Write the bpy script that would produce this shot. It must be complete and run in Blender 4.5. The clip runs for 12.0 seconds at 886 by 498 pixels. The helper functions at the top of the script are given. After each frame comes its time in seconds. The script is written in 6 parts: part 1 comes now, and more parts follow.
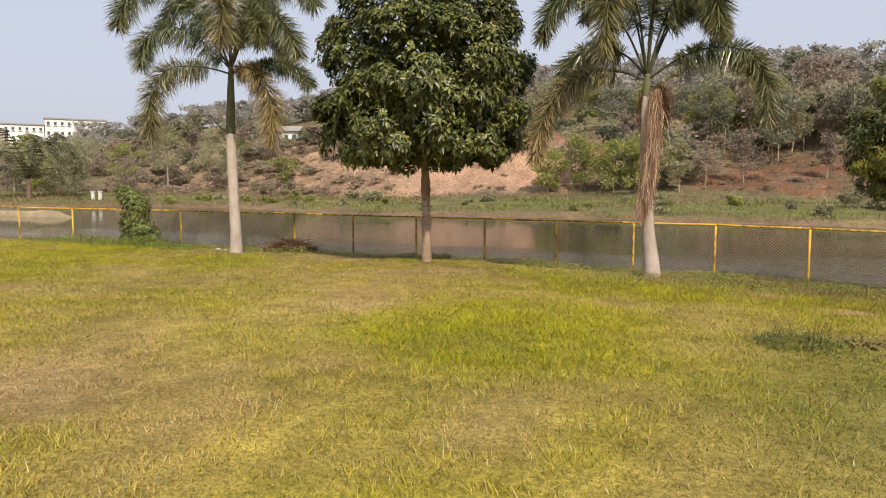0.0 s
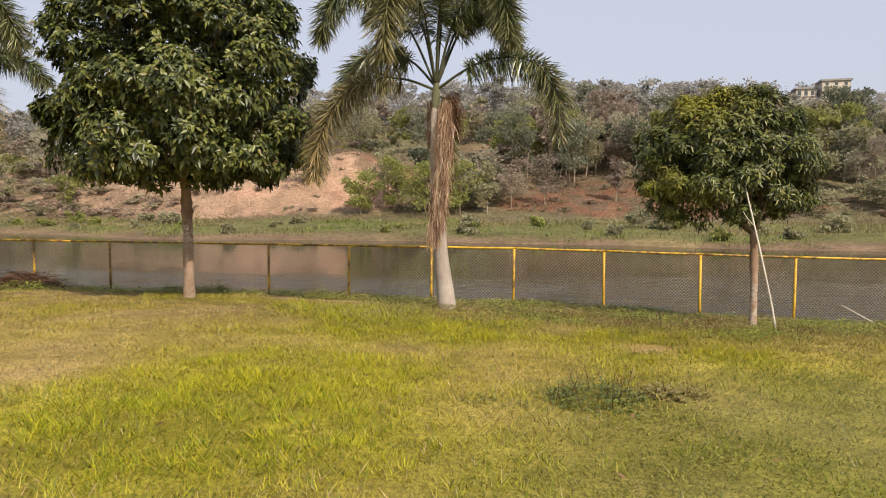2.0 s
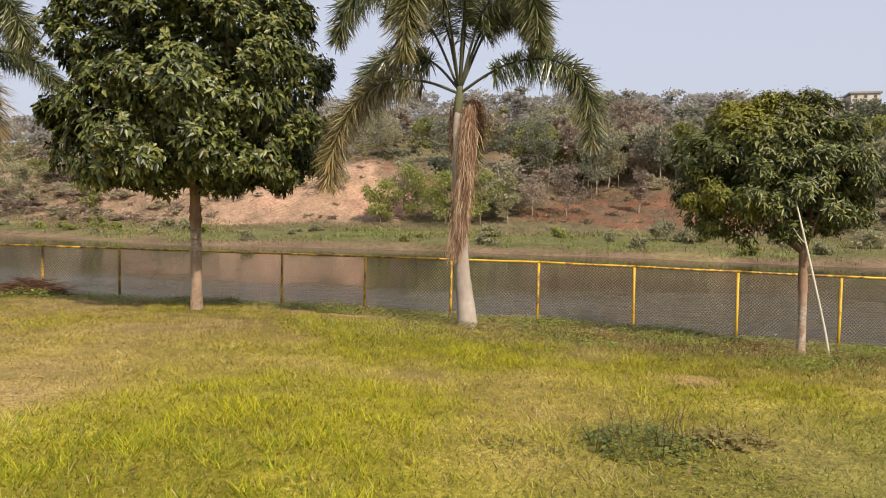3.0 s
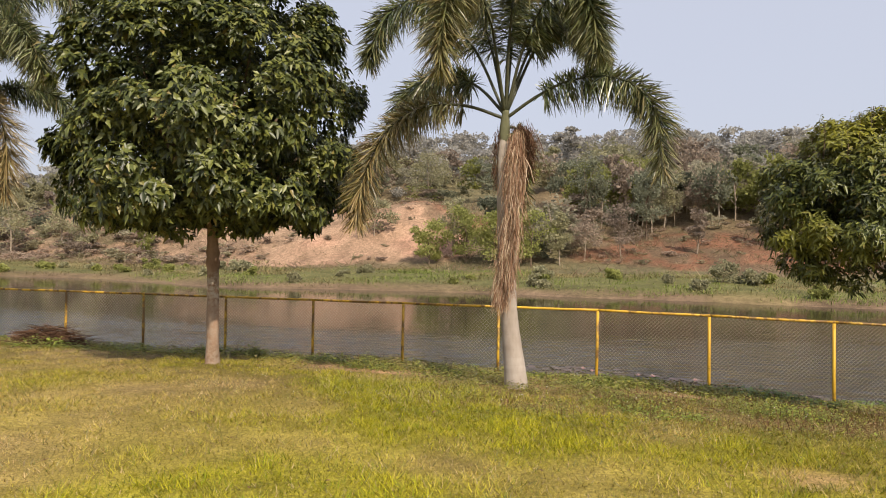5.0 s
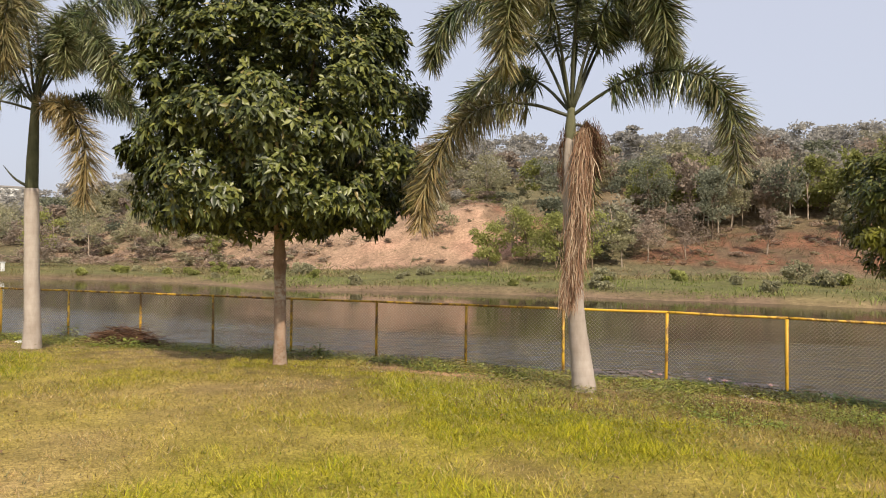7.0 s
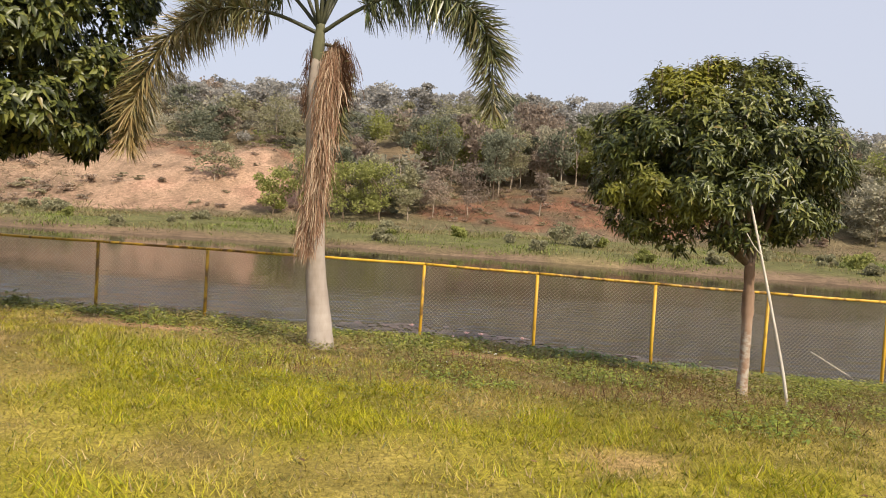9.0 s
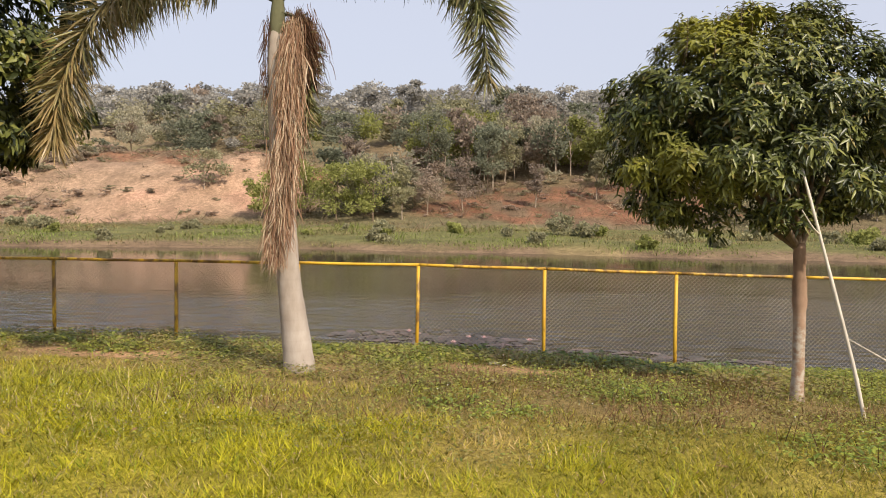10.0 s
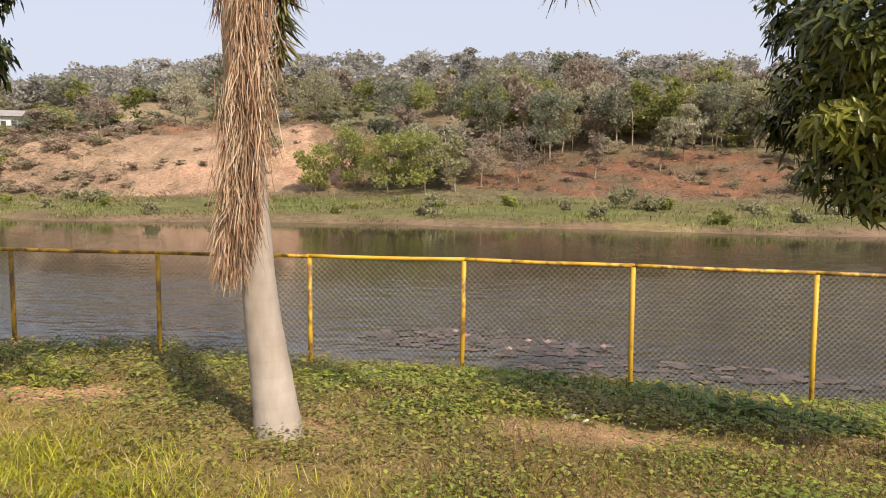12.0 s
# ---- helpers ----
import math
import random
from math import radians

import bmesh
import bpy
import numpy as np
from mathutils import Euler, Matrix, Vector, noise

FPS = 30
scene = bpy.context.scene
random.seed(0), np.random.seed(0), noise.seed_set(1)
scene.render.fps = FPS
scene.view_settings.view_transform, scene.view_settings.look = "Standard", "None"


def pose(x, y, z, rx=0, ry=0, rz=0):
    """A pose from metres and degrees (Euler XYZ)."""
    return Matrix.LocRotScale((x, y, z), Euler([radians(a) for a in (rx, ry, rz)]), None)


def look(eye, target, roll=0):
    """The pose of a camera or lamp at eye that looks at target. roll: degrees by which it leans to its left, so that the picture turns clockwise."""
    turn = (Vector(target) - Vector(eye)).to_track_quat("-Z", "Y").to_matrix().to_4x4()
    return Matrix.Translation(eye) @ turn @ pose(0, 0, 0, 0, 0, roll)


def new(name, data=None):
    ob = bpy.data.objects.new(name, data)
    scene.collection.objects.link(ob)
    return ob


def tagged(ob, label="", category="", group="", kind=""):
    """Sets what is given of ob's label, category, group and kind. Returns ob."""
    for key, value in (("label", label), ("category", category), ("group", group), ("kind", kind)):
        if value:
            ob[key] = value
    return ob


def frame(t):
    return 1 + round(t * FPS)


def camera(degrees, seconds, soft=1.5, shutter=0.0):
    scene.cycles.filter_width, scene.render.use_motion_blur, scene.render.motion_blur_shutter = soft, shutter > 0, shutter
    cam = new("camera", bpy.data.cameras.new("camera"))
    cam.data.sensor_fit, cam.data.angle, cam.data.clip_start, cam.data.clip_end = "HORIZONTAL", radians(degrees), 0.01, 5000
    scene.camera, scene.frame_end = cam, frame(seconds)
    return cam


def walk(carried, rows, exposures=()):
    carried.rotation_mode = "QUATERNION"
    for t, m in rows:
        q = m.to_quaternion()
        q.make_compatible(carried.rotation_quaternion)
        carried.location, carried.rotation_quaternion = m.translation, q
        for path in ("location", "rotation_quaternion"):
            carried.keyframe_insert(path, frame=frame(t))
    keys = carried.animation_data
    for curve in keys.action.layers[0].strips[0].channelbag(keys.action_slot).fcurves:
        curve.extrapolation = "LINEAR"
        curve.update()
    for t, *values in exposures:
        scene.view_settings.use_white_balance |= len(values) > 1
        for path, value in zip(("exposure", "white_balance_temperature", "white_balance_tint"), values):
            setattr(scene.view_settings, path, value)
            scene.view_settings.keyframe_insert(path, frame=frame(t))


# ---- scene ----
cam = camera(65.4, 12.0, soft=1.0)
PATH = [
    (0, (1.193, 0.652, 2.054), (0.428, 2.492, 1.871), 0.3),
    (0.5, (1.237, 1.147, 2.054), (0.586, 3.031, 1.882), -0.4),
    (1, (1.275, 1.693, 2.06), (0.963, 3.664, 1.921), 0.3),
    (1.5, (1.339, 2.17, 2.035), (1.063, 4.146, 1.904), 0.3),
    (2, (1.349, 2.489, 2.053), (1.084, 4.468, 1.935), 0.4),
    (2.5, (1.288, 2.856, 2.077), (0.996, 4.832, 1.97), 1.6),
    (2.7, (1.263, 2.978, 2.076), (0.954, 4.952, 1.973), 1.5),
    (4.3, (1.085, 4.218, 2.113), (0.764, 6.192, 2.105), 0.6),
    (4.5, (1.091, 4.338, 2.095), (0.78, 6.314, 2.099), 0.7),
    (5, (1.081, 4.594, 2.108), (0.614, 6.539, 2.132), 1.0),
    (5.5, (1.007, 4.636, 2.101), (0.3, 6.507, 2.128), 0.8),
    (6, (0.923, 4.604, 2.099), (0.044, 6.4, 2.124), 0.5),
    (6.5, (0.944, 4.624, 2.095), (0.218, 6.487, 2.124), 0.6),
    (7, (0.982, 4.657, 2.093), (0.352, 6.555, 2.121), 0.7),
    (7.5, (1.113, 4.786, 2.059), (0.84, 6.767, 2.02), 3.4),
    (7.7, (1.162, 4.865, 2.034), (1.027, 6.859, 1.947), 4.3),
    (9.3, (1.429, 6.188, 1.974), (1.397, 8.185, 1.883), 3.6),
    (9.5, (1.389, 6.44, 1.962), (1.366, 8.438, 1.866), 3.3),
    (10, (1.423, 7.002, 1.951), (1.393, 8.999, 1.854), 0.8),
    (10.5, (1.449, 7.605, 2.01), (1.322, 9.597, 1.882), 0.4),
    (11, (1.399, 8.214, 2.021), (1.22, 10.202, 1.888), 0.3),
    (11.5, (1.438, 8.824, 2.024), (1.241, 10.809, 1.879), 0.2),
    (12, (1.392, 9.473, 2.035), (1.206, 11.456, 1.854), 0.6),
]
walk(cam, [(t, look(eye, target, roll)) for t, eye, target, roll in PATH], [(0, 0.16), (4.5, 0.18), (7, 0.21), (7.7, 0.26), (9.5, 0.26), (10.5, 0.36), (11.5, 0.39), (12, 0.35)])

# ---- world, sun ----
SUN_TOWARDS = Vector((0.58, -0.81, 0.0)).normalized()
SUN_HEIGHT = radians(43)
world = bpy.data.worlds.new("sky")
scene.world = world
world.use_nodes = True
wn, wl = world.node_tree.nodes, world.node_tree.links
sky = wn.new("ShaderNodeTexSky")
sky.sky_type, sky.sun_disc = "NISHITA", False
sky.sun_elevation = SUN_HEIGHT
sky.sun_rotation = math.atan2(SUN_TOWARDS.x, SUN_TOWARDS.y)
sky.air_density, sky.dust_density, sky.ozone_density = 1.0, 5.0, 2.0
haze = wn.new("ShaderNodeMix")
haze.data_type = "RGBA"
haze.inputs[0].default_value = 0.72
haze.inputs[7].default_value = (5.55, 5.70, 6.55, 1)
wl.new(sky.outputs[0], haze.inputs[6])
wl.new(haze.outputs[2], wn["Background"].inputs[0])
wn["Background"].inputs[1].default_value = 0.12
sun = new("sun", bpy.data.lights.new("sun", "SUN"))
sun.data.energy, sun.data.angle, sun.data.color = 4.75, radians(0.6), (1.0, 0.875, 0.71)
toward = (SUN_TOWARDS * math.cos(SUN_HEIGHT) + Vector((0, 0, math.sin(SUN_HEIGHT)))).normalized()
sun.matrix_world = look(toward * 60, (0, 0, 0))


# ---- materials ----
def mat(name, rough=0.7, metal=0.0, spec=0.5):
    m = bpy.data.materials.new(name)
    m.use_nodes = True
    b = m.node_tree.nodes["Principled BSDF"]
    b.inputs["Roughness"].default_value = rough
    b.inputs["Metallic"].default_value = metal
    b.inputs["Specular IOR Level"].default_value = spec
    return m, m.node_tree.nodes, m.node_tree.links, b


def ramp(nodes, stops):
    r = nodes.new("ShaderNodeValToRGB")
    e = r.color_ramp.elements
    while len(e) < len(stops):
        e.new(0.5)
    for el, (p, c) in zip(e, stops):
        el.position, el.color = p, (*c, 1)
    return r


def noise_node(nodes, links, scale, detail=4, rough=0.6, stretch=None, kind="object"):
    n = nodes.new("ShaderNodeTexNoise")
    n.inputs["Scale"].default_value, n.inputs["Detail"].default_value, n.inputs["Roughness"].default_value = scale, detail, rough
    c = nodes.new("ShaderNodeTexCoord")
    out = c.outputs["Object"]
    if kind == "world":
        out = nodes.new("ShaderNodeNewGeometry").outputs["Position"]
    if stretch:
        mp = nodes.new("ShaderNodeMapping")
        mp.inputs["Scale"].default_value = stretch
        links.new(out, mp.inputs[0])
        out = mp.outputs[0]
    links.new(out, n.inputs["Vector"])
    return n


def mix(nodes, links, kind, fac, a, b):
    m = nodes.new("ShaderNodeMix")
    m.data_type, m.blend_type = "RGBA", kind
    for sock, v in ((m.inputs[0], fac), (m.inputs[6], a), (m.inputs[7], b)):
        if hasattr(v, "links"):
            links.new(v, sock)
        else:
            sock.default_value = v if isinstance(v, float) else (*v, 1)
    return m.outputs[2]


def bump(nodes, links, height, shader, strength=0.4, distance=0.01):
    b = nodes.new("ShaderNodeBump")
    b.inputs["Strength"].default_value, b.inputs["Distance"].default_value = strength, distance
    links.new(height, b.inputs["Height"])
    links.new(b.outputs[0], shader.inputs["Normal"])


def noisy(name, dark, light, scale, rough=0.8, bumpy=0.4, dist=0.01, stretch=None, fine=6.0, metal=0.0, spec=0.4):
    """A surface of two colours mixed by a coarse and a fine noise, with relief."""
    m, n, l, b = mat(name, rough, metal, spec)
    a, c = noise_node(n, l, scale, 5, 0.65, stretch), noise_node(n, l, scale * fine, 4, 0.7, stretch)
    f = mix(n, l, "MIX", 0.45, a.outputs[0], c.outputs[0])
    r = ramp(n, [(0.33, dark), (0.68, light)])
    l.new(f, r.inputs[0])
    l.new(r.outputs[0], b.inputs["Base Color"])
    bump(n, l, f, b, bumpy, dist)
    return m


def leafy(name, stops, dry=None, rough=0.5, through_light=0.25, spec=0.4, tint=False, patch=0.0):
    """Leaves: colour by island, turned dry by the attribute dry; some light comes through."""
    m, n, l, b = mat(name, rough, 0, spec)
    g = n.new("ShaderNodeNewGeometry")
    r = ramp(n, stops)
    l.new(g.outputs["Random Per Island"], r.inputs[0])
    col = r.outputs[0]
    if tint:
        at = n.new("ShaderNodeAttribute")
        at.attribute_name = "tint"
        col = mix(n, l, "MULTIPLY", 1.0, at.outputs["Color"], col)
    if patch:
        k = noise_node(n, l, patch, 3, 0.6, kind="world")
        rr = ramp(n, [(0.3, (0.72, 0.75, 0.7)), (0.7, (1.2, 1.15, 1.1))])
        l.new(k.outputs[0], rr.inputs[0])
        col = mix(n, l, "MULTIPLY", 1.0, col, rr.outputs[0])
    if dry:
        at = n.new("ShaderNodeAttribute")
        at.attribute_name = "dry"
        col = mix(n, l, "MIX", at.outputs["Fac"], col, dry)
    l.new(col, b.inputs["Base Color"])
    t = n.new("ShaderNodeBsdfTranslucent")
    l.new(col, t.inputs[0])
    s = n.new("ShaderNodeMixShader")
    s.inputs[0].default_value = through_light
    l.new(b.outputs[0], s.inputs[1])
    l.new(t.outputs[0], s.inputs[2])
    l.new(s.outputs[0], n["Material Output"].inputs[0])
    return m


def ground_material():
    m, n, l, b = mat("ground", 0.95, 0, 0.15)
    at = n.new("ShaderNodeAttribute")
    at.attribute_name = "soil"
    coarse, mid, fine, grit = (noise_node(n, l, s, 5, 0.65) for s in (0.35, 2.5, 28.0, 85.0))
    col = at.outputs["Color"]
    for k, lo, hi in ((coarse, 0.66, 1.32), (mid, 0.66, 1.32), (fine, 0.55, 1.45), (grit, 0.55, 1.45)):
        r = ramp(n, [(0.3, (lo, lo, lo * 0.95)), (0.7, (hi, hi, hi * 0.97))])
        l.new(k.outputs[0], r.inputs[0])
        col = mix(n, l, "MULTIPLY", 1.0, col, r.outputs[0])
    l.new(col, b.inputs["Base Color"])
    f = mix(n, l, "MIX", 0.4, mid.outputs[0], mix(n, l, "MIX", 0.5, fine.outputs[0], grit.outputs[0]))
    bump(n, l, f, b, 0.8, 0.04)
    return m


def water_material():
    m, n, l, b = mat("pond_water", 0.06, 0, 0.5)
    b.inputs["IOR"].default_value = 1.33
    k = noise_node(n, l, 0.12, 3, 0.6)
    r = ramp(n, [(0.3, (0.020, 0.016, 0.010)), (0.7, (0.034, 0.026, 0.017))])
    l.new(k.outputs[0], r.inputs[0])
    l.new(r.outputs[0], b.inputs["Base Color"])
    small = noise_node(n, l, 1.0, 2, 0.5, (1.7, 3.8, 1))
    wide = noise_node(n, l, 1.0, 2, 0.5, (0.7, 1.9, 1))
    area = noise_node(n, l, 1.0, 2, 0.5, (0.025, 0.10, 1))
    ar = ramp(n, [(0.40, (0.22, 0.22, 0.22)), (0.58, (1, 1, 1))])
    l.new(area.outputs[0], ar.inputs[0])
    h = mix(n, l, "MIX", 0.45, small.outputs[0], wide.outputs[0])
    bp = n.new("ShaderNodeBump")
    bp.inputs["Distance"].default_value = 0.058
    mul = n.new("ShaderNodeMath")
    mul.operation = "MULTIPLY"
    mul.inputs[1].default_value = 2.3
    co = n.new("ShaderNodeTexCoord")
    xyz = n.new("ShaderNodeSeparateXYZ")
    l.new(co.outputs["Object"], xyz.inputs[0])
    drift = noise_node(n, l, 1.0, 3, 0.6, (0.045, 0.16, 1))
    away = n.new("ShaderNodeMath")
    away.operation = "MULTIPLY_ADD"
    away.inputs[1].default_value, away.inputs[2].default_value = 9.0, -4.5
    l.new(drift.outputs[0], away.inputs[0])
    wind = n.new("ShaderNodeMath")
    wind.operation = "ADD"
    l.new(xyz.outputs["Y"], wind.inputs[0])
    l.new(away.outputs[0], wind.inputs[1])
    reach = n.new("ShaderNodeMapRange")
    reach.inputs[1].default_value, reach.inputs[2].default_value = 17.0, 42.0
    l.new(wind.outputs[0], reach.inputs[0])
    lee = ramp(n, [(0.0, (0.2, 0.2, 0.2)), (0.13, (0.34, 0.34, 0.34)), (0.22, (1, 1, 1)), (0.36, (0.9, 0.9, 0.9)), (0.48, (0.2, 0.2, 0.2)), (1.0, (0.06, 0.06, 0.06))])
    l.new(reach.outputs[0], lee.inputs[0])
    calm = n.new("ShaderNodeMath")
    calm.operation = "MULTIPLY"
    l.new(ar.outputs[0], calm.inputs[0])
    shelter = n.new("ShaderNodeMapRange")
    shelter.inputs[1].default_value, shelter.inputs[2].default_value = 1.0, 9.0
    shelter.inputs[3].default_value, shelter.inputs[4].default_value = 1.0, 2.4
    l.new(xyz.outputs["X"], shelter.inputs[0])
    sheltered = n.new("ShaderNodeMath")
    sheltered.operation = "MULTIPLY"
    l.new(lee.outputs[0], sheltered.inputs[0])
    l.new(shelter.outputs[0], sheltered.inputs[1])
    # reflectance falls towards +x, darkening the mirrored sky there by hand
    gloss_fall = n.new("ShaderNodeMapRange")
    gloss_fall.inputs[1].default_value, gloss_fall.inputs[2].default_value = -1.5, 5.5
    gloss_fall.inputs[3].default_value, gloss_fall.inputs[4].default_value = 0.52, 0.12
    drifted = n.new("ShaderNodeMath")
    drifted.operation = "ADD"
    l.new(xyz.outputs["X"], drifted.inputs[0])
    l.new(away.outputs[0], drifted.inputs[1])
    l.new(drifted.outputs[0], gloss_fall.inputs[0])
    l.new(gloss_fall.outputs[0], b.inputs["Specular IOR Level"])
    l.new(sheltered.outputs[0], calm.inputs[1])
    l.new(calm.outputs[0], mul.inputs[0])
    l.new(mul.outputs[0], bp.inputs["Strength"])
    l.new(h, bp.inputs["Height"])
    l.new(bp.outputs[0], b.inputs["Normal"])
    return m


def paint_material():
    """Yellow paint, faded, rubbed through to rust in spots."""
    m, n, l, b = mat("yellow_paint", 0.5, 0, 0.4)
    k = noise_node(n, l, 7.0, 6, 0.72, (1, 1, 0.6), "world")
    f = noise_node(n, l, 1.7, 3, 0.6, kind="world")
    fade = ramp(n, [(0.3, (0.46, 0.25, 0.015)), (0.7, (0.66, 0.42, 0.04))])
    l.new(f.outputs[0], fade.inputs[0])
    w = ramp(n, [(0.53, (0, 0, 0)), (0.63, (0.85, 0.85, 0.85))])
    info = n.new("ShaderNodeObjectInfo")
    worn = n.new("ShaderNodeMath")
    worn.operation = "MULTIPLY_ADD"
    worn.inputs[1].default_value = 0.17
    l.new(info.outputs["Random"], worn.inputs[0])
    l.new(k.outputs[0], worn.inputs[2])
    spread = n.new("ShaderNodeMath")
    spread.operation = "SUBTRACT"
    spread.inputs[1].default_value = 0.06
    l.new(worn.outputs[0], spread.inputs[0])
    l.new(spread.outputs[0], w.inputs[0])
    l.new(mix(n, l, "MIX", w.outputs[0], fade.outputs[0], (0.10, 0.05, 0.02)), b.inputs["Base Color"])
    bump(n, l, k.outputs[0], b, 0.25, 0.004)
    return m


def trunk_material(name, dark, light, ring=0.0, pale=None):
    m, n, l, b = mat(name, 0.9, 0, 0.2)
    a = noise_node(n, l, 9.0, 6, 0.7, (1, 1, 0.35))
    c = noise_node(n, l, 2.2, 3, 0.6)
    f = mix(n, l, "MIX", 0.5, a.outputs[0], c.outputs[0])
    r = ramp(n, [(0.32, dark), (0.66, light)])
    l.new(f, r.inputs[0])
    col, height = r.outputs[0], f
    if ring:
        w = n.new("ShaderNodeTexWave")
        w.wave_type, w.bands_direction = "BANDS", "Z"
        w.inputs["Scale"].default_value, w.inputs["Distortion"].default_value, w.inputs["Detail"].default_value = ring, 1.6, 3
        co = n.new("ShaderNodeTexCoord")
        l.new(co.outputs["Object"], w.inputs["Vector"])
        rr = ramp(n, [(0.0, (0.86, 0.86, 0.86)), (0.12, (1, 1, 1))])
        l.new(w.outputs["Fac"], rr.inputs[0])
        col = mix(n, l, "MULTIPLY", 0.25, col, rr.outputs[0])
        height = mix(n, l, "MIX", 0.15, f, w.outputs["Fac"])
    if pale:
        at = n.new("ShaderNodeAttribute")
        at.attribute_name = "dry"
        k = noise_node(n, l, 12.0, 4, 0.7, (1, 1, 1.3))
        kr = ramp(n, [(0.42, (0, 0, 0)), (0.56, (1, 1, 1))])
        l.new(k.outputs[0], kr.inputs[0])
        fac = mix(n, l, "MULTIPLY", 1.0, at.outputs["Color"], kr.outputs[0])
        col = mix(n, l, "MIX", fac, col, pale)
    l.new(col, b.inputs["Base Color"])
    bump(n, l, height, b, 0.6, 0.012)
    return m


M_GROUND, M_WATER, M_YELLOW = ground_material(), water_material(), paint_material()
M_WIRE = noisy("galvanised_wire", (0.22, 0.18, 0.12), (0.46, 0.42, 0.34), 3.0, 0.6, 0.1, 0.002, metal=0.3)
M_PALM_TRUNK = trunk_material("palm_trunk", (0.27, 0.22, 0.18), (0.44, 0.385, 0.335), ring=3.1)
M_PALM_SHAFT = trunk_material("palm_shaft", (0.06, 0.068, 0.036), (0.16, 0.155, 0.09), ring=1.2)
M_BARK = trunk_material("tree_bark", (0.14, 0.085, 0.05), (0.36, 0.24, 0.165), pale=(0.42, 0.37, 0.30))
M_TWIG = noisy("twig_bark", (0.10, 0.07, 0.045), (0.22, 0.16, 0.11), 5.0, 0.9, 0.4, 0.01)
M_FAR_BARK = noisy("pale_bark", (0.22, 0.17, 0.12), (0.45, 0.37, 0.29), 1.5, 0.9, 0.3, 0.02)
M_FROND = leafy("palm_leaflet", [(0, (0.020, 0.034, 0.015)), (0.45, (0.064, 0.094, 0.034)), (0.8, (0.16, 0.195, 0.075)), (1, (0.35, 0.385, 0.20))], (0.34, 0.235, 0.10), 0.33, 0.2, 0.6)
M_RACHIS = noisy("palm_stalk", (0.03, 0.034, 0.018), (0.085, 0.085, 0.045), 3.0, 0.5, 0.2, 0.004)
M_STRAW = leafy("dead_palm_strand", [(0, (0.17, 0.088, 0.052)), (0.5, (0.36, 0.22, 0.14)), (1, (0.64, 0.51, 0.37))], None, 0.8, 0.1, 0.2)
M_LEAF = leafy("tree_leaf", [(0, (0.022, 0.031, 0.011)), (0.5, (0.080, 0.098, 0.025)), (0.94, (0.19, 0.205, 0.05)), (1, (0.24, 0.19, 0.07))], (0.32, 0.30, 0.028), 0.40, 0.14, 0.4, patch=1.1)
M_GRASS = leafy("grass_blade", [(0, (0.60, 0.62, 0.58)), (0.7, (1.16, 1.17, 1.08)), (1, (1.40, 1.38, 1.36))], None, 0.6, 0.35, 0.25, tint=True)
M_WEED = leafy("weed_leaf", [(0, (0.085, 0.11, 0.022)), (0.5, (0.20, 0.225, 0.036)), (1, (0.36, 0.37, 0.055))], (0.30, 0.20, 0.10), 0.5, 0.3)
M_BRIGHT = leafy("bright_weed_leaf", [(0, (0.10, 0.15, 0.03)), (0.6, (0.23, 0.29, 0.045)), (1, (0.38, 0.41, 0.07))], (0.30, 0.22, 0.10), 0.5, 0.3)
M_BROAD = leafy("broad_weed_leaf", [(0, (0.075, 0.12, 0.032)), (0.6, (0.15, 0.225, 0.05)), (1, (0.26, 0.33, 0.08))], (0.25, 0.2, 0.08), 0.45, 0.3)
M_WOOD = leafy("far_foliage", [(0, (0.82, 0.83, 0.82)), (1, (1.15, 1.14, 1.13))], None, 0.9, 0.45, 0.05, tint=True)
M_VINE = leafy("vine_leaf", [(0, (0.05, 0.085, 0.02)), (0.6, (0.11, 0.17, 0.03)), (1, (0.22, 0.27, 0.05))], (0.2, 0.15, 0.06), 0.45, 0.25)
M_BRUSH = leafy("dry_brush", [(0, (0.05, 0.025, 0.016)), (1, (0.15, 0.085, 0.05))], None, 0.9, 0.05, 0.1)
M_PAD = leafy("lily_pad", [(0, (0.035, 0.03, 0.022)), (0.6, (0.075, 0.056, 0.048)), (1, (0.16, 0.10, 0.095))], None, 0.45, 0.05, 0.5)
M_PETAL = leafy("lily_petal", [(0, (0.68, 0.32, 0.34)), (1, (0.82, 0.68, 0.66))], None, 0.5, 0.3)
M_WHITE = noisy("white_wall", (0.60, 0.60, 0.58), (0.76, 0.76, 0.74), 0.4, 0.85, 0.1, 0.01)
M_CREAM = noisy("stained_plaster", (0.38, 0.33, 0.26), (0.62, 0.57, 0.48), 0.5, 0.9, 0.2, 0.02)
M_GLASS_DARK = noisy("window_glass", (0.05, 0.06, 0.07), (0.10, 0.11, 0.12), 0.5, 0.12, 0.0, 0.001)
M_ROOF = noisy("grey_roof", (0.20, 0.19, 0.18), (0.34, 0.32, 0.30), 0.5, 0.85, 0.2, 0.02)
M_POLE = noisy("bleached_bamboo", (0.38, 0.33, 0.26), (0.62, 0.57, 0.48), 6.0, 0.7, 0.3, 0.004, (1, 1, 0.2))
M_STONE = noisy("grey_stone", (0.20, 0.18, 0.15), (0.42, 0.38, 0.33), 5.0, 0.9, 0.5, 0.01)
M_LITTER = noisy("white_litter", (0.62, 0.62, 0.60), (0.80, 0.80, 0.78), 5.0, 0.5, 0.2, 0.004)
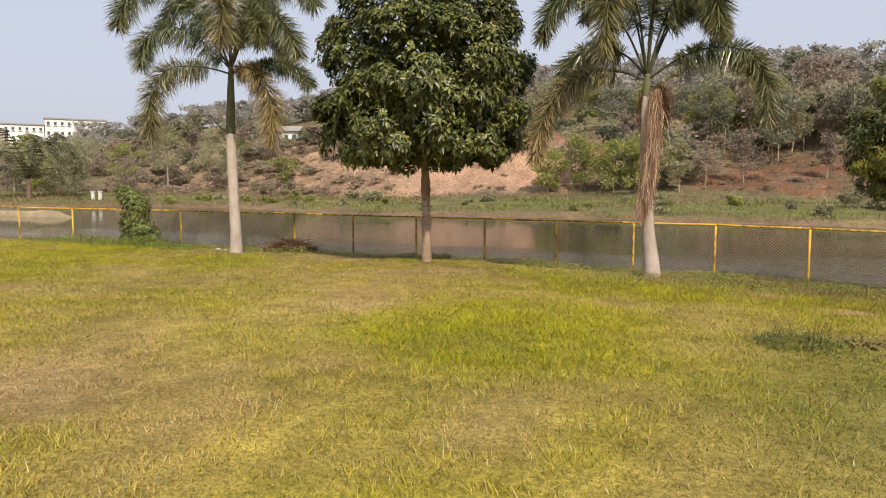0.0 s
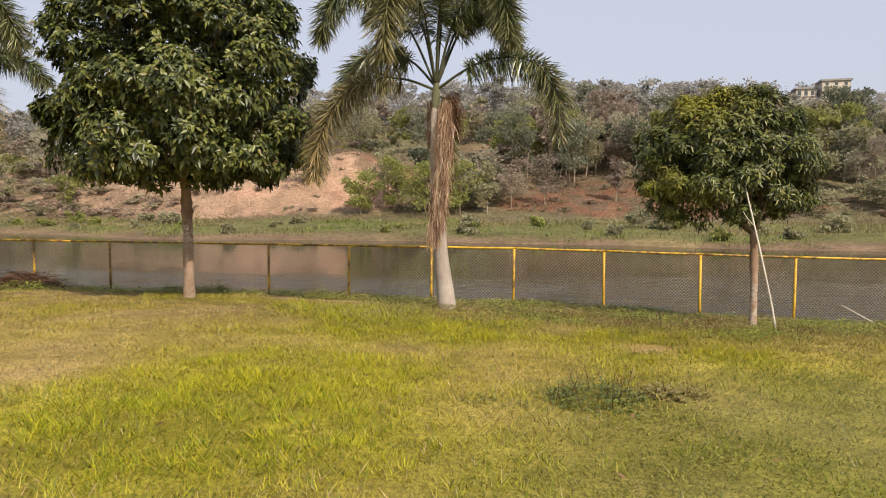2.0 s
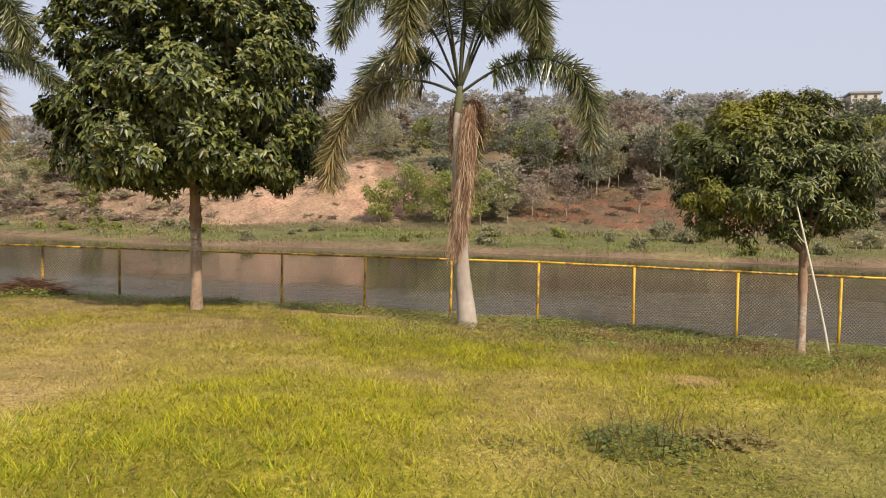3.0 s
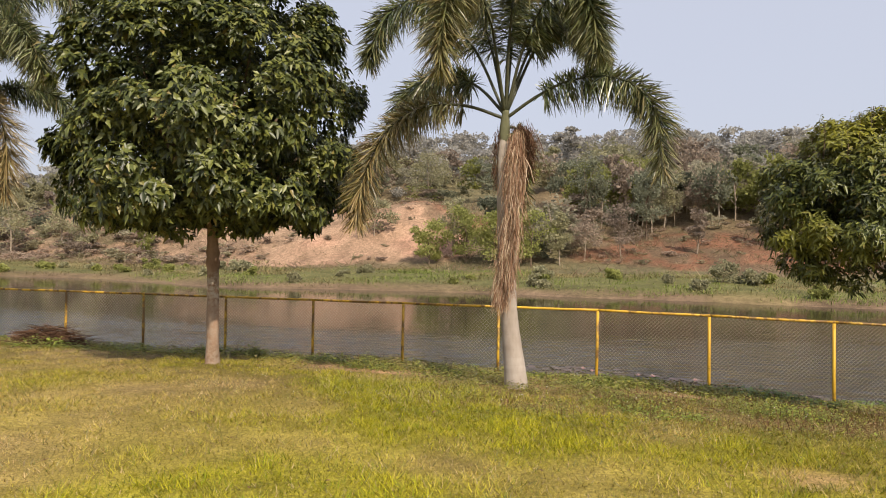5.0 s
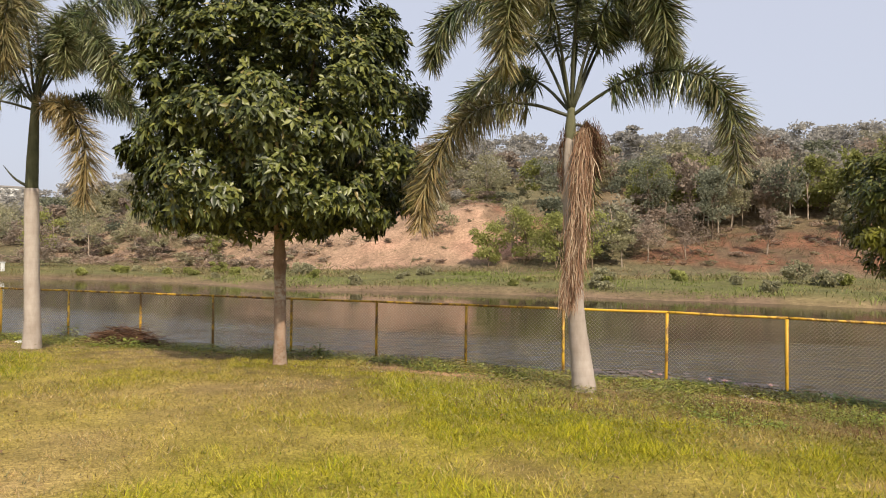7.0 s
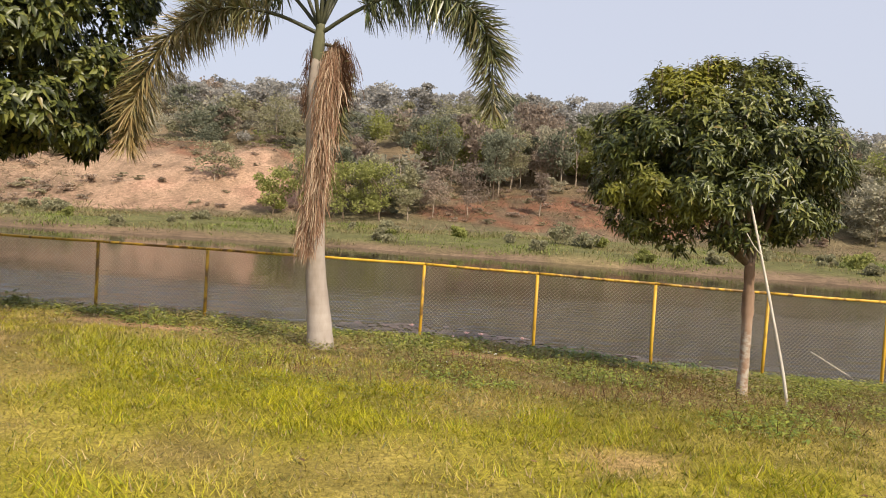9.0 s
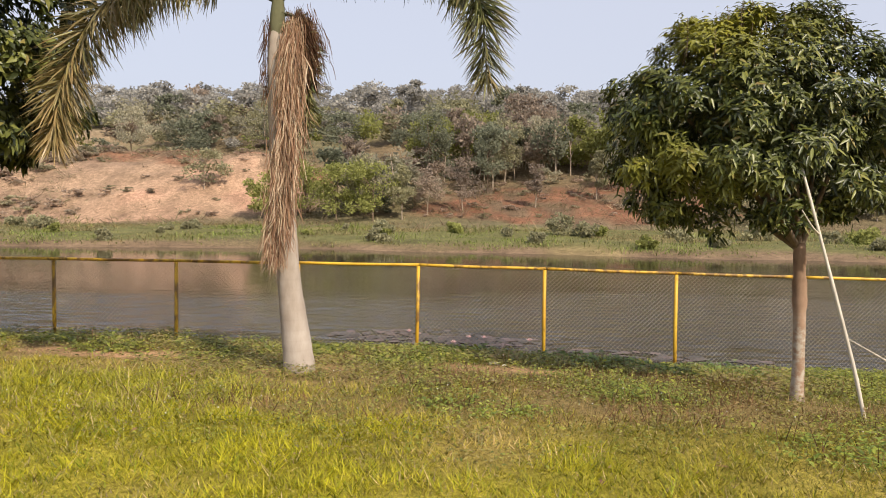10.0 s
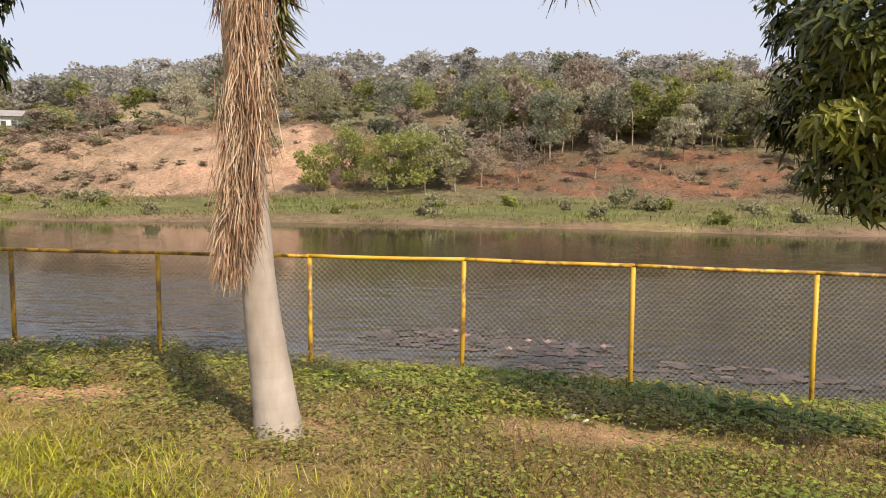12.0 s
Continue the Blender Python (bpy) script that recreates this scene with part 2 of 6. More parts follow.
M_DEADLEAF = leafy("fallen_leaf", [(0, (0.08, 0.045, 0.025)), (1, (0.24, 0.14, 0.07))], None, 0.8, 0.05, 0.2)


# ---- mesh helpers ----
rng = np.random.default_rng(7)


def mesh_np(name, verts, faces, material, attrs=None, colours=None, smooth=False):
    """A mesh from arrays: faces all of one size; attrs are floats per vertex, colours RGB per vertex."""
    verts, faces = np.asarray(verts, np.float32), np.asarray(faces, np.int32)
    me = bpy.data.meshes.new(name)
    me.vertices.add(len(verts))
    me.vertices.foreach_set("co", verts.ravel())
    k = faces.shape[1]
    me.loops.add(faces.size)
    me.loops.foreach_set("vertex_index", faces.ravel())
    me.polygons.add(len(faces))
    me.polygons.foreach_set("loop_start", np.arange(0, faces.size, k, dtype=np.int32))
    me.polygons.foreach_set("loop_total", np.full(len(faces), k, np.int32))
    if smooth:
        me.polygons.foreach_set("use_smooth", np.ones(len(faces), bool))
    for key, v in (attrs or {}).items():
        me.attributes.new(key, "FLOAT", "POINT").data.foreach_set("value", np.asarray(v, np.float32))
    for key, v in (colours or {}).items():
        rgba = np.ones((len(verts), 4), np.float32)
        rgba[:, :3] = v
        me.attributes.new(key, "FLOAT_COLOR", "POINT").data.foreach_set("color", rgba.ravel())
    me.materials.append(material)
    me.update(calc_edges=True)
    me.validate()
    return me


def part(name, data, material, parent, label=""):
    """Links a mesh or a bmesh as one object under a thing or a part."""
    if isinstance(data, bmesh.types.BMesh):
        me = bpy.data.meshes.new(name)
        bmesh.ops.recalc_face_normals(data, faces=data.faces)
        data.to_mesh(me)
        data.free()
        me.materials.append(material)
        data = me
    ob = new(name, data)
    ob.parent = parent
    return tagged(ob, label=label)


def thing(name, label, category, group="", kind="", at=(0, 0, 0)):
    ob = new(name)
    ob.location = at
    ob.empty_display_size = 0.1
    return tagged(ob, label, category, group, kind)


def spline(points, count):
    """A smooth line through the points, with that many samples."""
    p = np.asarray(points, float)
    p = np.vstack([2 * p[0] - p[1], p, 2 * p[-1] - p[-2]])
    u = np.linspace(0, len(p) - 3 - 1e-6, count)
    i = u.astype(int)
    f = (u - i)[:, None]
    a, b, c, d = p[i], p[i + 1], p[i + 2], p[i + 3]
    return 0.5 * (2 * b + (c - a) * f + (2 * a - 5 * b + 4 * c - d) * f ** 2 + (3 * b - a - 3 * c + d) * f ** 3)


def unit(v):
    return v / np.maximum(np.linalg.norm(v, axis=-1, keepdims=True), 1e-9)


def tube(line, radii, sides=8, wobble=0.0):
    """Verts and quads of a closed tube along a line."""
    line = np.asarray(line, float)
    n = len(line)
    radii = np.broadcast_to(np.asarray(radii, float), (n,))
    along = unit(np.gradient(line, axis=0))
    ref = np.where(np.abs(along[:, 2:3]) > 0.9, np.array([[1.0, 0, 0]]), np.array([[0, 0, 1.0]]))
    u = unit(np.cross(along, ref))
    w = np.cross(along, u)
    a = np.linspace(0, 2 * np.pi, sides, endpoint=False)
    r = radii[:, None, None] * (1 + wobble * rng.normal(size=(n, sides, 1)))
    v = line[:, None] + r * (np.cos(a)[None, :, None] * u[:, None] + np.sin(a)[None, :, None] * w[:, None])
    v = np.vstack([v.reshape(-1, 3), line[:1], line[-1:]])
    f = []
    for i in range(n - 1):
        for j in range(sides):
            k = (j + 1) % sides
            f.append((i * sides + j, i * sides + k, (i + 1) * sides + k, (i + 1) * sides + j))
    for j in range(0, sides, 2):
        k, q = (j + 1) % sides, (j + 2) % sides
        f.append((n * sides, q, k, j))
        f.append((n * sides + 1, (n - 1) * sides + j, (n - 1) * sides + k, (n - 1) * sides + q))
    return v, np.array(f)


def join(pieces):
    """One array of verts and one of faces from several of the same face size."""
    vs, fs, k = [], [], 0
    for v, f in pieces:
        vs.append(v)
        fs.append(np.asarray(f) + k)
        k += len(v)
    return np.vstack(vs), np.vstack(fs)


def strips(base, along, side, length, width, droop, steps=3, taper=0.15):
    """Narrow leaves: one strip each from base, that bends down towards its tip. Returns verts, quads and the step of each vert."""
    n = len(base)
    t = np.linspace(0, 1, steps + 1)
    shape = np.sin(np.clip(t * 0.85 + 0.15, 0, 1) * np.pi) ** 0.6
    shape[-1] = taper
    mid = base[:, None] + along[:, None] * (length[:, None] * t)[..., None]
    mid[..., 2] -= (droop[:, None] * length[:, None]) * t ** 2
    half = side[:, None] * (width[:, None] * shape)[..., None] * 0.5
    v = np.stack([mid - half, mid + half], 2).reshape(-1, 3)
    k = np.arange(n)[:, None] * 2 * (steps + 1) + np.arange(steps)[None] * 2
    f = np.stack([k, k + 1, k + 3, k + 2], -1).reshape(-1, 4)
    return v, f, np.broadcast_to(np.repeat(t, 2), (n, 2 * (steps + 1))).ravel()


def leaves(base, along, up, length, width, droop):
    """Broad pointed leaves, folded a little on the midrib: 6 verts and 4 triangles each."""
    side = unit(np.cross(along, up))
    up2 = np.cross(side, along)
    L, W = length[:, None], width[:, None]
    tip = base + along * L - np.array([0, 0, 1.0]) * (droop * length)[:, None]
    m1 = base + along * L * 0.45 - up2 * W * 0.12 - np.array([0, 0, 1.0]) * (droop * length * 0.18)[:, None]
    a = base + along * L * 0.42 + side * W * 0.5 + up2 * W * 0.12 - np.array([0, 0, 1.0]) * (droop * length * 0.16)[:, None]
    b = base + along * L * 0.42 - side * W * 0.5 + up2 * W * 0.12 - np.array([0, 0, 1.0]) * (droop * length * 0.16)[:, None]
    v = np.stack([base, a, m1, b, tip], 1).reshape(-1, 3)
    k = np.arange(len(base))[:, None] * 5
    f = np.concatenate([k + np.array([[0, 1, 2]]), k + np.array([[0, 2, 3]]), k + np.array([[1, 4, 2]]), k + np.array([[2, 4, 3]])], 1).reshape(-1, 3)
    return v, f


def fine_leaves(base, along, up, length, width, droop):
    """Slender leaves with a rounded outline, folded on the midrib and arched: 8 verts and 8 triangles each."""
    side = unit(np.cross(along, up))
    up2 = np.cross(side, along)
    down = np.array([0, 0, 1.0])

    def at(t, w, lift):
        return base + along * (length * t)[:, None] + side * (width * w)[:, None] + up2 * (width * lift)[:, None] - down * (droop * length * t * t)[:, None]
    v = np.stack([at(0, 0, 0), at(0.28, 0.42, 0.10), at(0.3, 0, -0.06), at(0.28, -0.42, 0.10), at(0.66, 0.38, 0.08), at(0.68, 0, -0.08), at(0.66, -0.38, 0.08), at(1.0, 0, -0.02)], 1).reshape(-1, 3)
    t = np.array([(0, 1, 2), (0, 2, 3), (1, 4, 5), (1, 5, 2), (2, 5, 6), (2, 6, 3), (4, 7, 5), (5, 7, 6)])
    return v, (np.arange(len(base))[:, None, None] * 8 + t[None]).reshape(-1, 3)


def box(bm, x0, y0, z0, x1, y1, z1, bevel=0.0):
    r = bmesh.ops.create_cube(bm, size=1, matrix=Matrix.Translation(((x0 + x1) / 2, (y0 + y1) / 2, (z0 + z1) / 2)) @ Matrix.Diagonal((x1 - x0, y1 - y0, z1 - z0, 1)))
    if bevel:
        bmesh.ops.bevel(bm, geom=list({e for v in r["verts"] for e in v.link_edges}), offset=bevel, segments=2, affect="EDGES")


def hash_noise(x, y, scale, seed=0):
    """Smooth value noise in the plane, -1 to 1."""
    x, y = np.asarray(x, float) / scale + 37.1 * seed, np.asarray(y, float) / scale - 11.7 * seed
    i, j = np.floor(x), np.floor(y)
    fx, fy = x - i, y - j
    fx, fy = fx * fx * (3 - 2 * fx), fy * fy * (3 - 2 * fy)

    def h(a, b):
        s = np.sin(a * 127.1 + b * 311.7 + seed * 17.3) * 43758.5453
        return (s - np.floor(s)) * 2 - 1
    return (h(i, j) * (1 - fx) + h(i + 1, j) * fx) * (1 - fy) + (h(i, j + 1) * (1 - fx) + h(i + 1, j + 1) * fx) * fy


def smooth01(a, b, v):
    t = np.clip((np.asarray(v, float) - a) / (b - a), 0, 1)
    return t * t * (3 - 2 * t)


def blob(x, y, cx, cy, rx, ry):
    """1 inside a soft ellipse, 0 outside."""
    return 1 - smooth01(0.55, 1.15, np.hypot((x - cx) / rx, (y - cy) / ry))


# ---- lie of the land ----
WATER = -0.44
FENCE_Y = 17.19


def fence_rail(x):
    """Height of the fence's top rail."""
    return np.interp(x, [-30, -14, -4.5, 0.9, 2.8, 4.7, 6.6, 14], [1.20, 1.25, 1.23, 1.218, 1.188, 1.15, 1.12, 1.04])


def shore(x):
    """The far shore's y."""
    return np.interp(x, [-400, -85, -70, -60, -45, -27, -9, 5, 22, 60, 400], [46, 46, 50, 60, 59, 52, 53.5, 51, 48.5, 46, 46]) + 0.7 * hash_noise(x, 0, 4.0, 3) + 0.9 * hash_noise(x, 0, 11.0, 4)


def land(x, y):
    """Height of the ground."""
    x, y = np.broadcast_arrays(np.asarray(x, float), np.asarray(y, float))
    lower = 0.16 * smooth01(1.0, 5.5, x) * smooth01(10.5, 14, y)
    lower = lower + 0.05 * smooth01(11, 13.5, y) * smooth01(-3, -0.5, x) + 0.08 * smooth01(14.5, 16.8, y) * smooth01(-3, 0.5, x) + 0.09 * smooth01(13.5, 16.8, y) * smooth01(2.5, 6, x)
    lawn = np.interp(y, [-500, 11.5, 13.0, 13.9, 15.3, 16.9, 17.3, 17.9, 18.7, 22, 27], [0.54, 0.54, 0.50, 0.45, 0.33, 0.07, 0.02, -0.24, -0.55, -1.5, -1.8]) - lower
    lawn = lawn + np.where(y < 17.5, 0.016 * hash_noise(x, y, 1.3, 1) + 0.025 * hash_noise(x, y, 4.0, 2), 0.10 * hash_noise(x, y, 1.1, 6) * (y < 19.5))
    s = shore(x)
    d = y - s
    scarp = blob(x, y, -40, 92, 24, 16) + 0.55 * blob(x, y, -72, 98, 20, 16)
    ridge = np.interp(x, [-420, -250, -200, -150, -110, 55, 85, 200, 420], [8, 11, 15, 21, 26.8, 27.9, 24, 18, 12])
    foot = np.interp(d, [-26, -6, 0, 1.2, 4, 24], [-1.8, -0.9, WATER, -0.15, 0.15, 0.75])
    u = y - 77.0 - np.interp(x, [-300, -90, -60, 60], [14, 8, 0, -3])
    rise = np.interp(u, [0, 4, 20, 55, 105, 150, 400, 1200], [0, 0.02, 0.20, 0.60, 0.97, 1.0, 0.85, 0.5])
    hill = foot + rise * ridge + 2.6 * scarp * smooth01(2, 17, u)
    hill = hill + scarp * smooth01(2, 9, u) * (0.40 * hash_noise(x, y, 2.2, 14) + 0.45 * hash_noise(x, y, 5.5, 15))
    hill = hill + smooth01(3, 30, u) * (0.9 * hash_noise(x, y, 9, 5) + 1.6 * hash_noise(x, y, 27, 8)) + smooth01(1, 12, d) * 0.14 * hash_noise(x, y, 2.6, 9)
    far = smooth01(26, 30, y)
    z = lawn * (1 - far) + hill * far
    spit = blob(x, y, -50, 37, 9, 1.6) * 1.75
    return np.where(y > 24, np.maximum(z, -1.75 + spit * (1 + 0.1 * hash_noise(x, y, 2, 11))), z)


def lush(x, y):
    """How green the lawn is, 0 dry to 1 lush."""
    v = 0.45 + 0.24 * hash_noise(x, y, 1.7, 21) + 0.22 * hash_noise(x, y, 0.6, 22) + 0.10 * hash_noise(x, y, 4.5, 23)
    for cx, cy, rx, ry, k in ((-14.0, 14.0, 3.5, 1.2, 0.3), (-0.9, 7.6, 1.8, 2.3, 0.50), (-1.3, 12.3, 1.1, 0.9, 0.45), (2.0, 11.3, 1.6, 0.9, 0.22), (-1.3, 12.8, 1.5, 0.8, 0.4), (-0.1, 10.9, 1.5, 1.2, 0.42), (-11.5, 8.5, 3.0, 1.8, 0.2), (-12.0, 11.5, 6.0, 2.2, 0.35),
                              (3.6, 9.6, 2.6, 1.8, 0.22), (-4.2, 11.4, 3.0, 1.9, -0.2), (-3.6, 5.2, 2.6, 2.0, -0.13), (2.0, 14.15, 1.1, 0.4, -0.5),
                              (2.5, 10.1, 0.4, 0.3, -0.35), (-0.2, 13.2, 1.2, 0.5, -0.2), (5.2, 12.6, 1.2, 0.8, 0.1), (-2.5, 14.6, 1.0, 0.5, -0.4)):
        v = v + k * blob(x, y, cx, cy, rx, ry)
    return np.clip(v, 0, 1)


def sward(g):
    """Colour of the turf from dry to lush."""
    g = np.asarray(g, float)
    return 1.10 * np.stack([np.interp(g, [0.1, 0.42, 0.85], c) for c in ((0.405, 0.365, 0.355), (0.28, 0.28, 0.325), (0.15, 0.08, 0.018))], -1)


def blend(a, b, f):
    f = np.asarray(f)[..., None]
    return np.asarray(a) * (1 - f) + np.asarray(b) * f


def bare(x, y):
    """Where the far slope shows red earth and where it shows dry tan grass: two masks."""
    n = 0.30 * hash_noise(x, y, 6, 31) + 0.25 * hash_noise(x, y, 2.3, 32)
    red = smooth01(0.35, 0.75, blob(x, y, 16, 88, 22, 10.5) + n * 0.8 + 0.25 * blob(x, y, 16, 82, 24, 4))
    red = np.maximum(red, smooth01(0.4, 0.8, blob(x, y, -34, 99, 20, 6) + blob(x, y, -17, 93, 7, 5) + n) * 0.9)
    tan = smooth01(0.3, 0.8, blob(x, y, -36, 88, 24, 13) + 0.6 * blob(x, y, -75, 92, 30, 14) + n)
    return red, tan


def dirt_patch(x, y):
    """Bare reddish earth on the slope to the fence, 0 to 1."""
    d = 0.0
    for cx, cy, rx, ry in ((1.55, 14.3, 0.75, 0.30), (2.55, 14.1, 0.75, 0.26), (4.3, 14.75, 0.6, 0.22), (-2.5, 14.6, 1.0, 0.45), (0.35, 14.0, 0.35, 0.2), (2.4, 13.0, 0.35, 0.16)):
        d = d + blob(x, y, cx, cy, rx, ry)
    return np.clip(d * (0.8 + 0.7 * hash_noise(x, y, 0.3, 35)), 0, 1)


def soil(x, y):
    """Colour of the bare ground."""
    g = lush(x, y)
    # turf colour dimmed: shade between the grass blades is put into the soil
    c = blend(sward(g), (0.28, 0.21, 0.075), 0.4) * 0.74
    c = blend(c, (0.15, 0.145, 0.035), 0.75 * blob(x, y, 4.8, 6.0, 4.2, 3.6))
    edge = smooth01(11.6, 14.6, y + 0.7 * hash_noise(x, y, 1.2, 24))
    c = blend(c, (0.21, 0.14, 0.078), edge * 0.8)
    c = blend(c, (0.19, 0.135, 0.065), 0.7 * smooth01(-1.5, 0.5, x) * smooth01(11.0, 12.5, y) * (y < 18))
    dirt = np.clip(dirt_patch(x, y) + 0.5 * blob(x, y, 2.5, 10.1, 0.45, 0.3), 0, 1)
    c = blend(c, (0.40, 0.235, 0.15), dirt * 0.9)
    c = blend(c, (0.09, 0.07, 0.045), smooth01(17.4, 18.0, y))
    d = y - shore(x)
    bank = blend((0.14, 0.105, 0.065), (0.12, 0.115, 0.05), smooth01(1.0, 3.5, d + 1.2 * hash_noise(x, y, 3, 25)))
    bank = blend(bank, (0.17, 0.115, 0.085), 0.8 * smooth01(1.6, 0.5, d + 1.2 * hash_noise(x, y, 5, 40)))
    bank = blend(bank, (0.22, 0.17, 0.09), smooth01(0.2, 0.7, hash_noise(x, y, 7, 26)) * 0.6)
    c = blend(c, bank, smooth01(-3, -0.5, d))
    u = y - 76 - np.interp(x, [-300, -90, -60, 60], [14, 8, 0, -3])
    wood = blend((0.155, 0.115, 0.08), (0.13, 0.112, 0.07), smooth01(-0.4, 0.5, hash_noise(x, y, 13, 27)))
    wood = blend(wood, (0.27, 0.195, 0.15), 0.8 * blob(x, y, -76, 110, 36, 22) * smooth01(-0.5, 0.2, hash_noise(x, y, 6, 39)))
    red, tan = bare(x, y)
    wood = blend(wood, blend((0.40, 0.235, 0.185), (0.32, 0.195, 0.155), smooth01(-0.5, 0.5, hash_noise(x, y, 5, 28))), tan)
    wood = blend(wood, (0.215, 0.150, 0.118), 0.85 * tan * smooth01(-31, -40, x + 5 * hash_noise(x, y, 6, 38)))
    wood = blend(wood, blend((0.185, 0.090, 0.062), (0.125, 0.085, 0.062), smooth01(-0.3, 0.4, hash_noise(x, y, 2.1, 30))), red)
    wood = blend(wood, (0.28, 0.190, 0.145), 0.75 * tan * smooth01(0.0, 0.5, hash_noise(x, y, 4.0, 36) + 0.3 * hash_noise(x, y, 1.7, 37) + 0.7 * blob(x, y, -57, 87, 13, 7)))
    c = blend(c, wood, smooth01(-1.0, 1.5, u + 1.5 * hash_noise(x, y, 4, 29)))
    return blend(c, (0.42, 0.33, 0.22), blob(x, y, -50, 37, 9, 1.5) * 0.9)


def axis(stops):
    """Places along an axis: (from, to, step) stretches end to end."""
    return np.unique(np.round(np.concatenate([np.arange(a, b + 1e-6, s) for a, b, s in stops]), 3))


def build_ground():
    xs = axis([(-2400, -400, 200), (-400, -120, 14), (-120, -24, 1.6), (-24, 14, 0.33), (14, 90, 1.6), (90, 400, 14), (400, 2400, 200)])
    ys = axis([(-1200, -40, 145), (-40, 2, 3), (2, 18.8, 0.22), (18.8, 44, 1.4), (44, 70, 0.6), (70, 130, 1.3), (130, 240, 4), (240, 480, 20), (480, 3000, 280)])
    X, Y = np.meshgrid(xs, ys)
    Z = land(X, Y)
    nx, ny = len(xs), len(ys)
    k = (np.arange(ny - 1)[:, None] * nx + np.arange(nx - 1)[None]).ravel()
    f = np.stack([k, k + 1, k + nx + 1, k + nx], -1)
    v = np.stack([X.ravel(), Y.ravel(), Z.ravel()], -1)
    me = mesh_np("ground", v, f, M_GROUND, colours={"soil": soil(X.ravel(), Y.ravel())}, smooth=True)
    tagged(new("ground", me), "uneven lawn, pond bank and dry reddish hillside", "ground", kind="structure")
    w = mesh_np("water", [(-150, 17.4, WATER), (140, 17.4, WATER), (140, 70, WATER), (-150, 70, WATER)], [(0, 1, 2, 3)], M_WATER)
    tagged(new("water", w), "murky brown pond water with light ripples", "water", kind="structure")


build_ground()


# ---- the fence ----
POSTS = [-27.2, -24.5, -21.7, -19.1, -16.75, -14.45, -12.35, -10.28, -8.36, -6.45, -4.54, -2.7, -0.87, 0.905, 2.78, 4.72, 6.56, 8.5, 10.4, 12.3]


def fence_foot(x):
    return float(np.interp(x, [-30, -14, -4.5, 0.9, 2.8, 4.7, 6.6, 14], [0.0, 0.03, 0.02, -0.06, -0.12, -0.25, -0.32, -0.35]))


def build_fence():
    f = thing("chain_link_fence", "yellow painted pipe fence with rusty chain-link mesh", "fence")
    for i, x in enumerate(POSTS):
        top, lean = float(fence_rail(x)), rng.normal(0, 0.012)
        foot = fence_foot(x) - 0.35
        v, q = tube([(x - lean, FENCE_Y, foot), (x, FENCE_Y, (foot + top) / 2), (x + lean * 0.3, FENCE_Y, top - 0.02)], 0.027, 10)
        part("post", mesh_np("post", v, q, M_YELLOW, smooth=True), None, f)
    for a, b in zip(POSTS[:-1], POSTS[1:]):
        za, zb = float(fence_rail(a)), float(fence_rail(b))
        sag = 0.006
        v, q = tube(spline([(a - 0.01, FENCE_Y, za), ((a + b) / 2, FENCE_Y + rng.normal(0, 0.006), (za + zb) / 2 - sag), (b + 0.01, FENCE_Y, zb)], 7), 0.023, 10)
        part("top_rail", mesh_np("top_rail", v, q, M_YELLOW, smooth=True), None, f)
        part("chain_link", chain_link(a, b, za - 0.03, zb - 0.03, fence_foot(a) + 0.02, fence_foot(b) + 0.02), None, f, "rusty galvanised diamond mesh")


def chain_link(xa, xb, ta, tb, fa, fb):
    """Crossing wires in the bay between two posts, cut to its outline."""
    pitch, r = 0.066, 0.0030
    w = xb - xa
    h = max(ta - fa, tb - fb)
    seg = []
    for k in range(-int(h / pitch) - 2, int((w + h) / pitch) + 3):
        for s in (1, -1):
            c = k * pitch
            p0, p1 = (c - h, 0.0), (c, h)
            if s < 0:
                p0, p1 = (c, 0.0), (c - h, h)
            t0, t1 = 0.0, 1.0
            du = p1[0] - p0[0]
            lo, hi = sorted(((0 - p0[0]) / du, (w - p0[0]) / du))
            t0, t1 = max(t0, lo), min(t1, hi)
            if t1 - t0 > 0.02:
                seg.append((p0[0] + du * t0, h * t0 / h, p0[0] + du * t1, h * t1 / h, s))
    seg = np.array(seg)

    def place(u, v, off):
        f = u / w
        lo, hi = fa + (fb - fa) * f, ta + (tb - ta) * f
        return np.stack([xa + u, FENCE_Y + off + 0.012 * np.sin(u * 3 + v * 4), lo + (hi - lo) * v], -1)
    off = 0.0015 * seg[:, 4]
    a, b = place(seg[:, 0], seg[:, 1], off), place(seg[:, 2], seg[:, 3], off)
    d = unit(b - a)
    n1 = unit(np.cross(d, np.array([[0, 1.0, 0]])))
    n2 = np.array([[0, 1.0, 0]])
    ring = [n1 * r, n2 * r - n1 * r * 0.5, -n2 * r - n1 * r * 0.5]
    v = np.stack([a + q for q in ring] + [b + q for q in ring], 1).reshape(-1, 3)
    k = np.arange(len(seg))[:, None] * 6
    f = np.concatenate([k + np.array([[i, (i + 1) % 3, 3 + (i + 1) % 3, 3 + i]]) for i in range(3)], 0)
    return mesh_np("chain_link", v, f, M_WIRE)


build_fence()


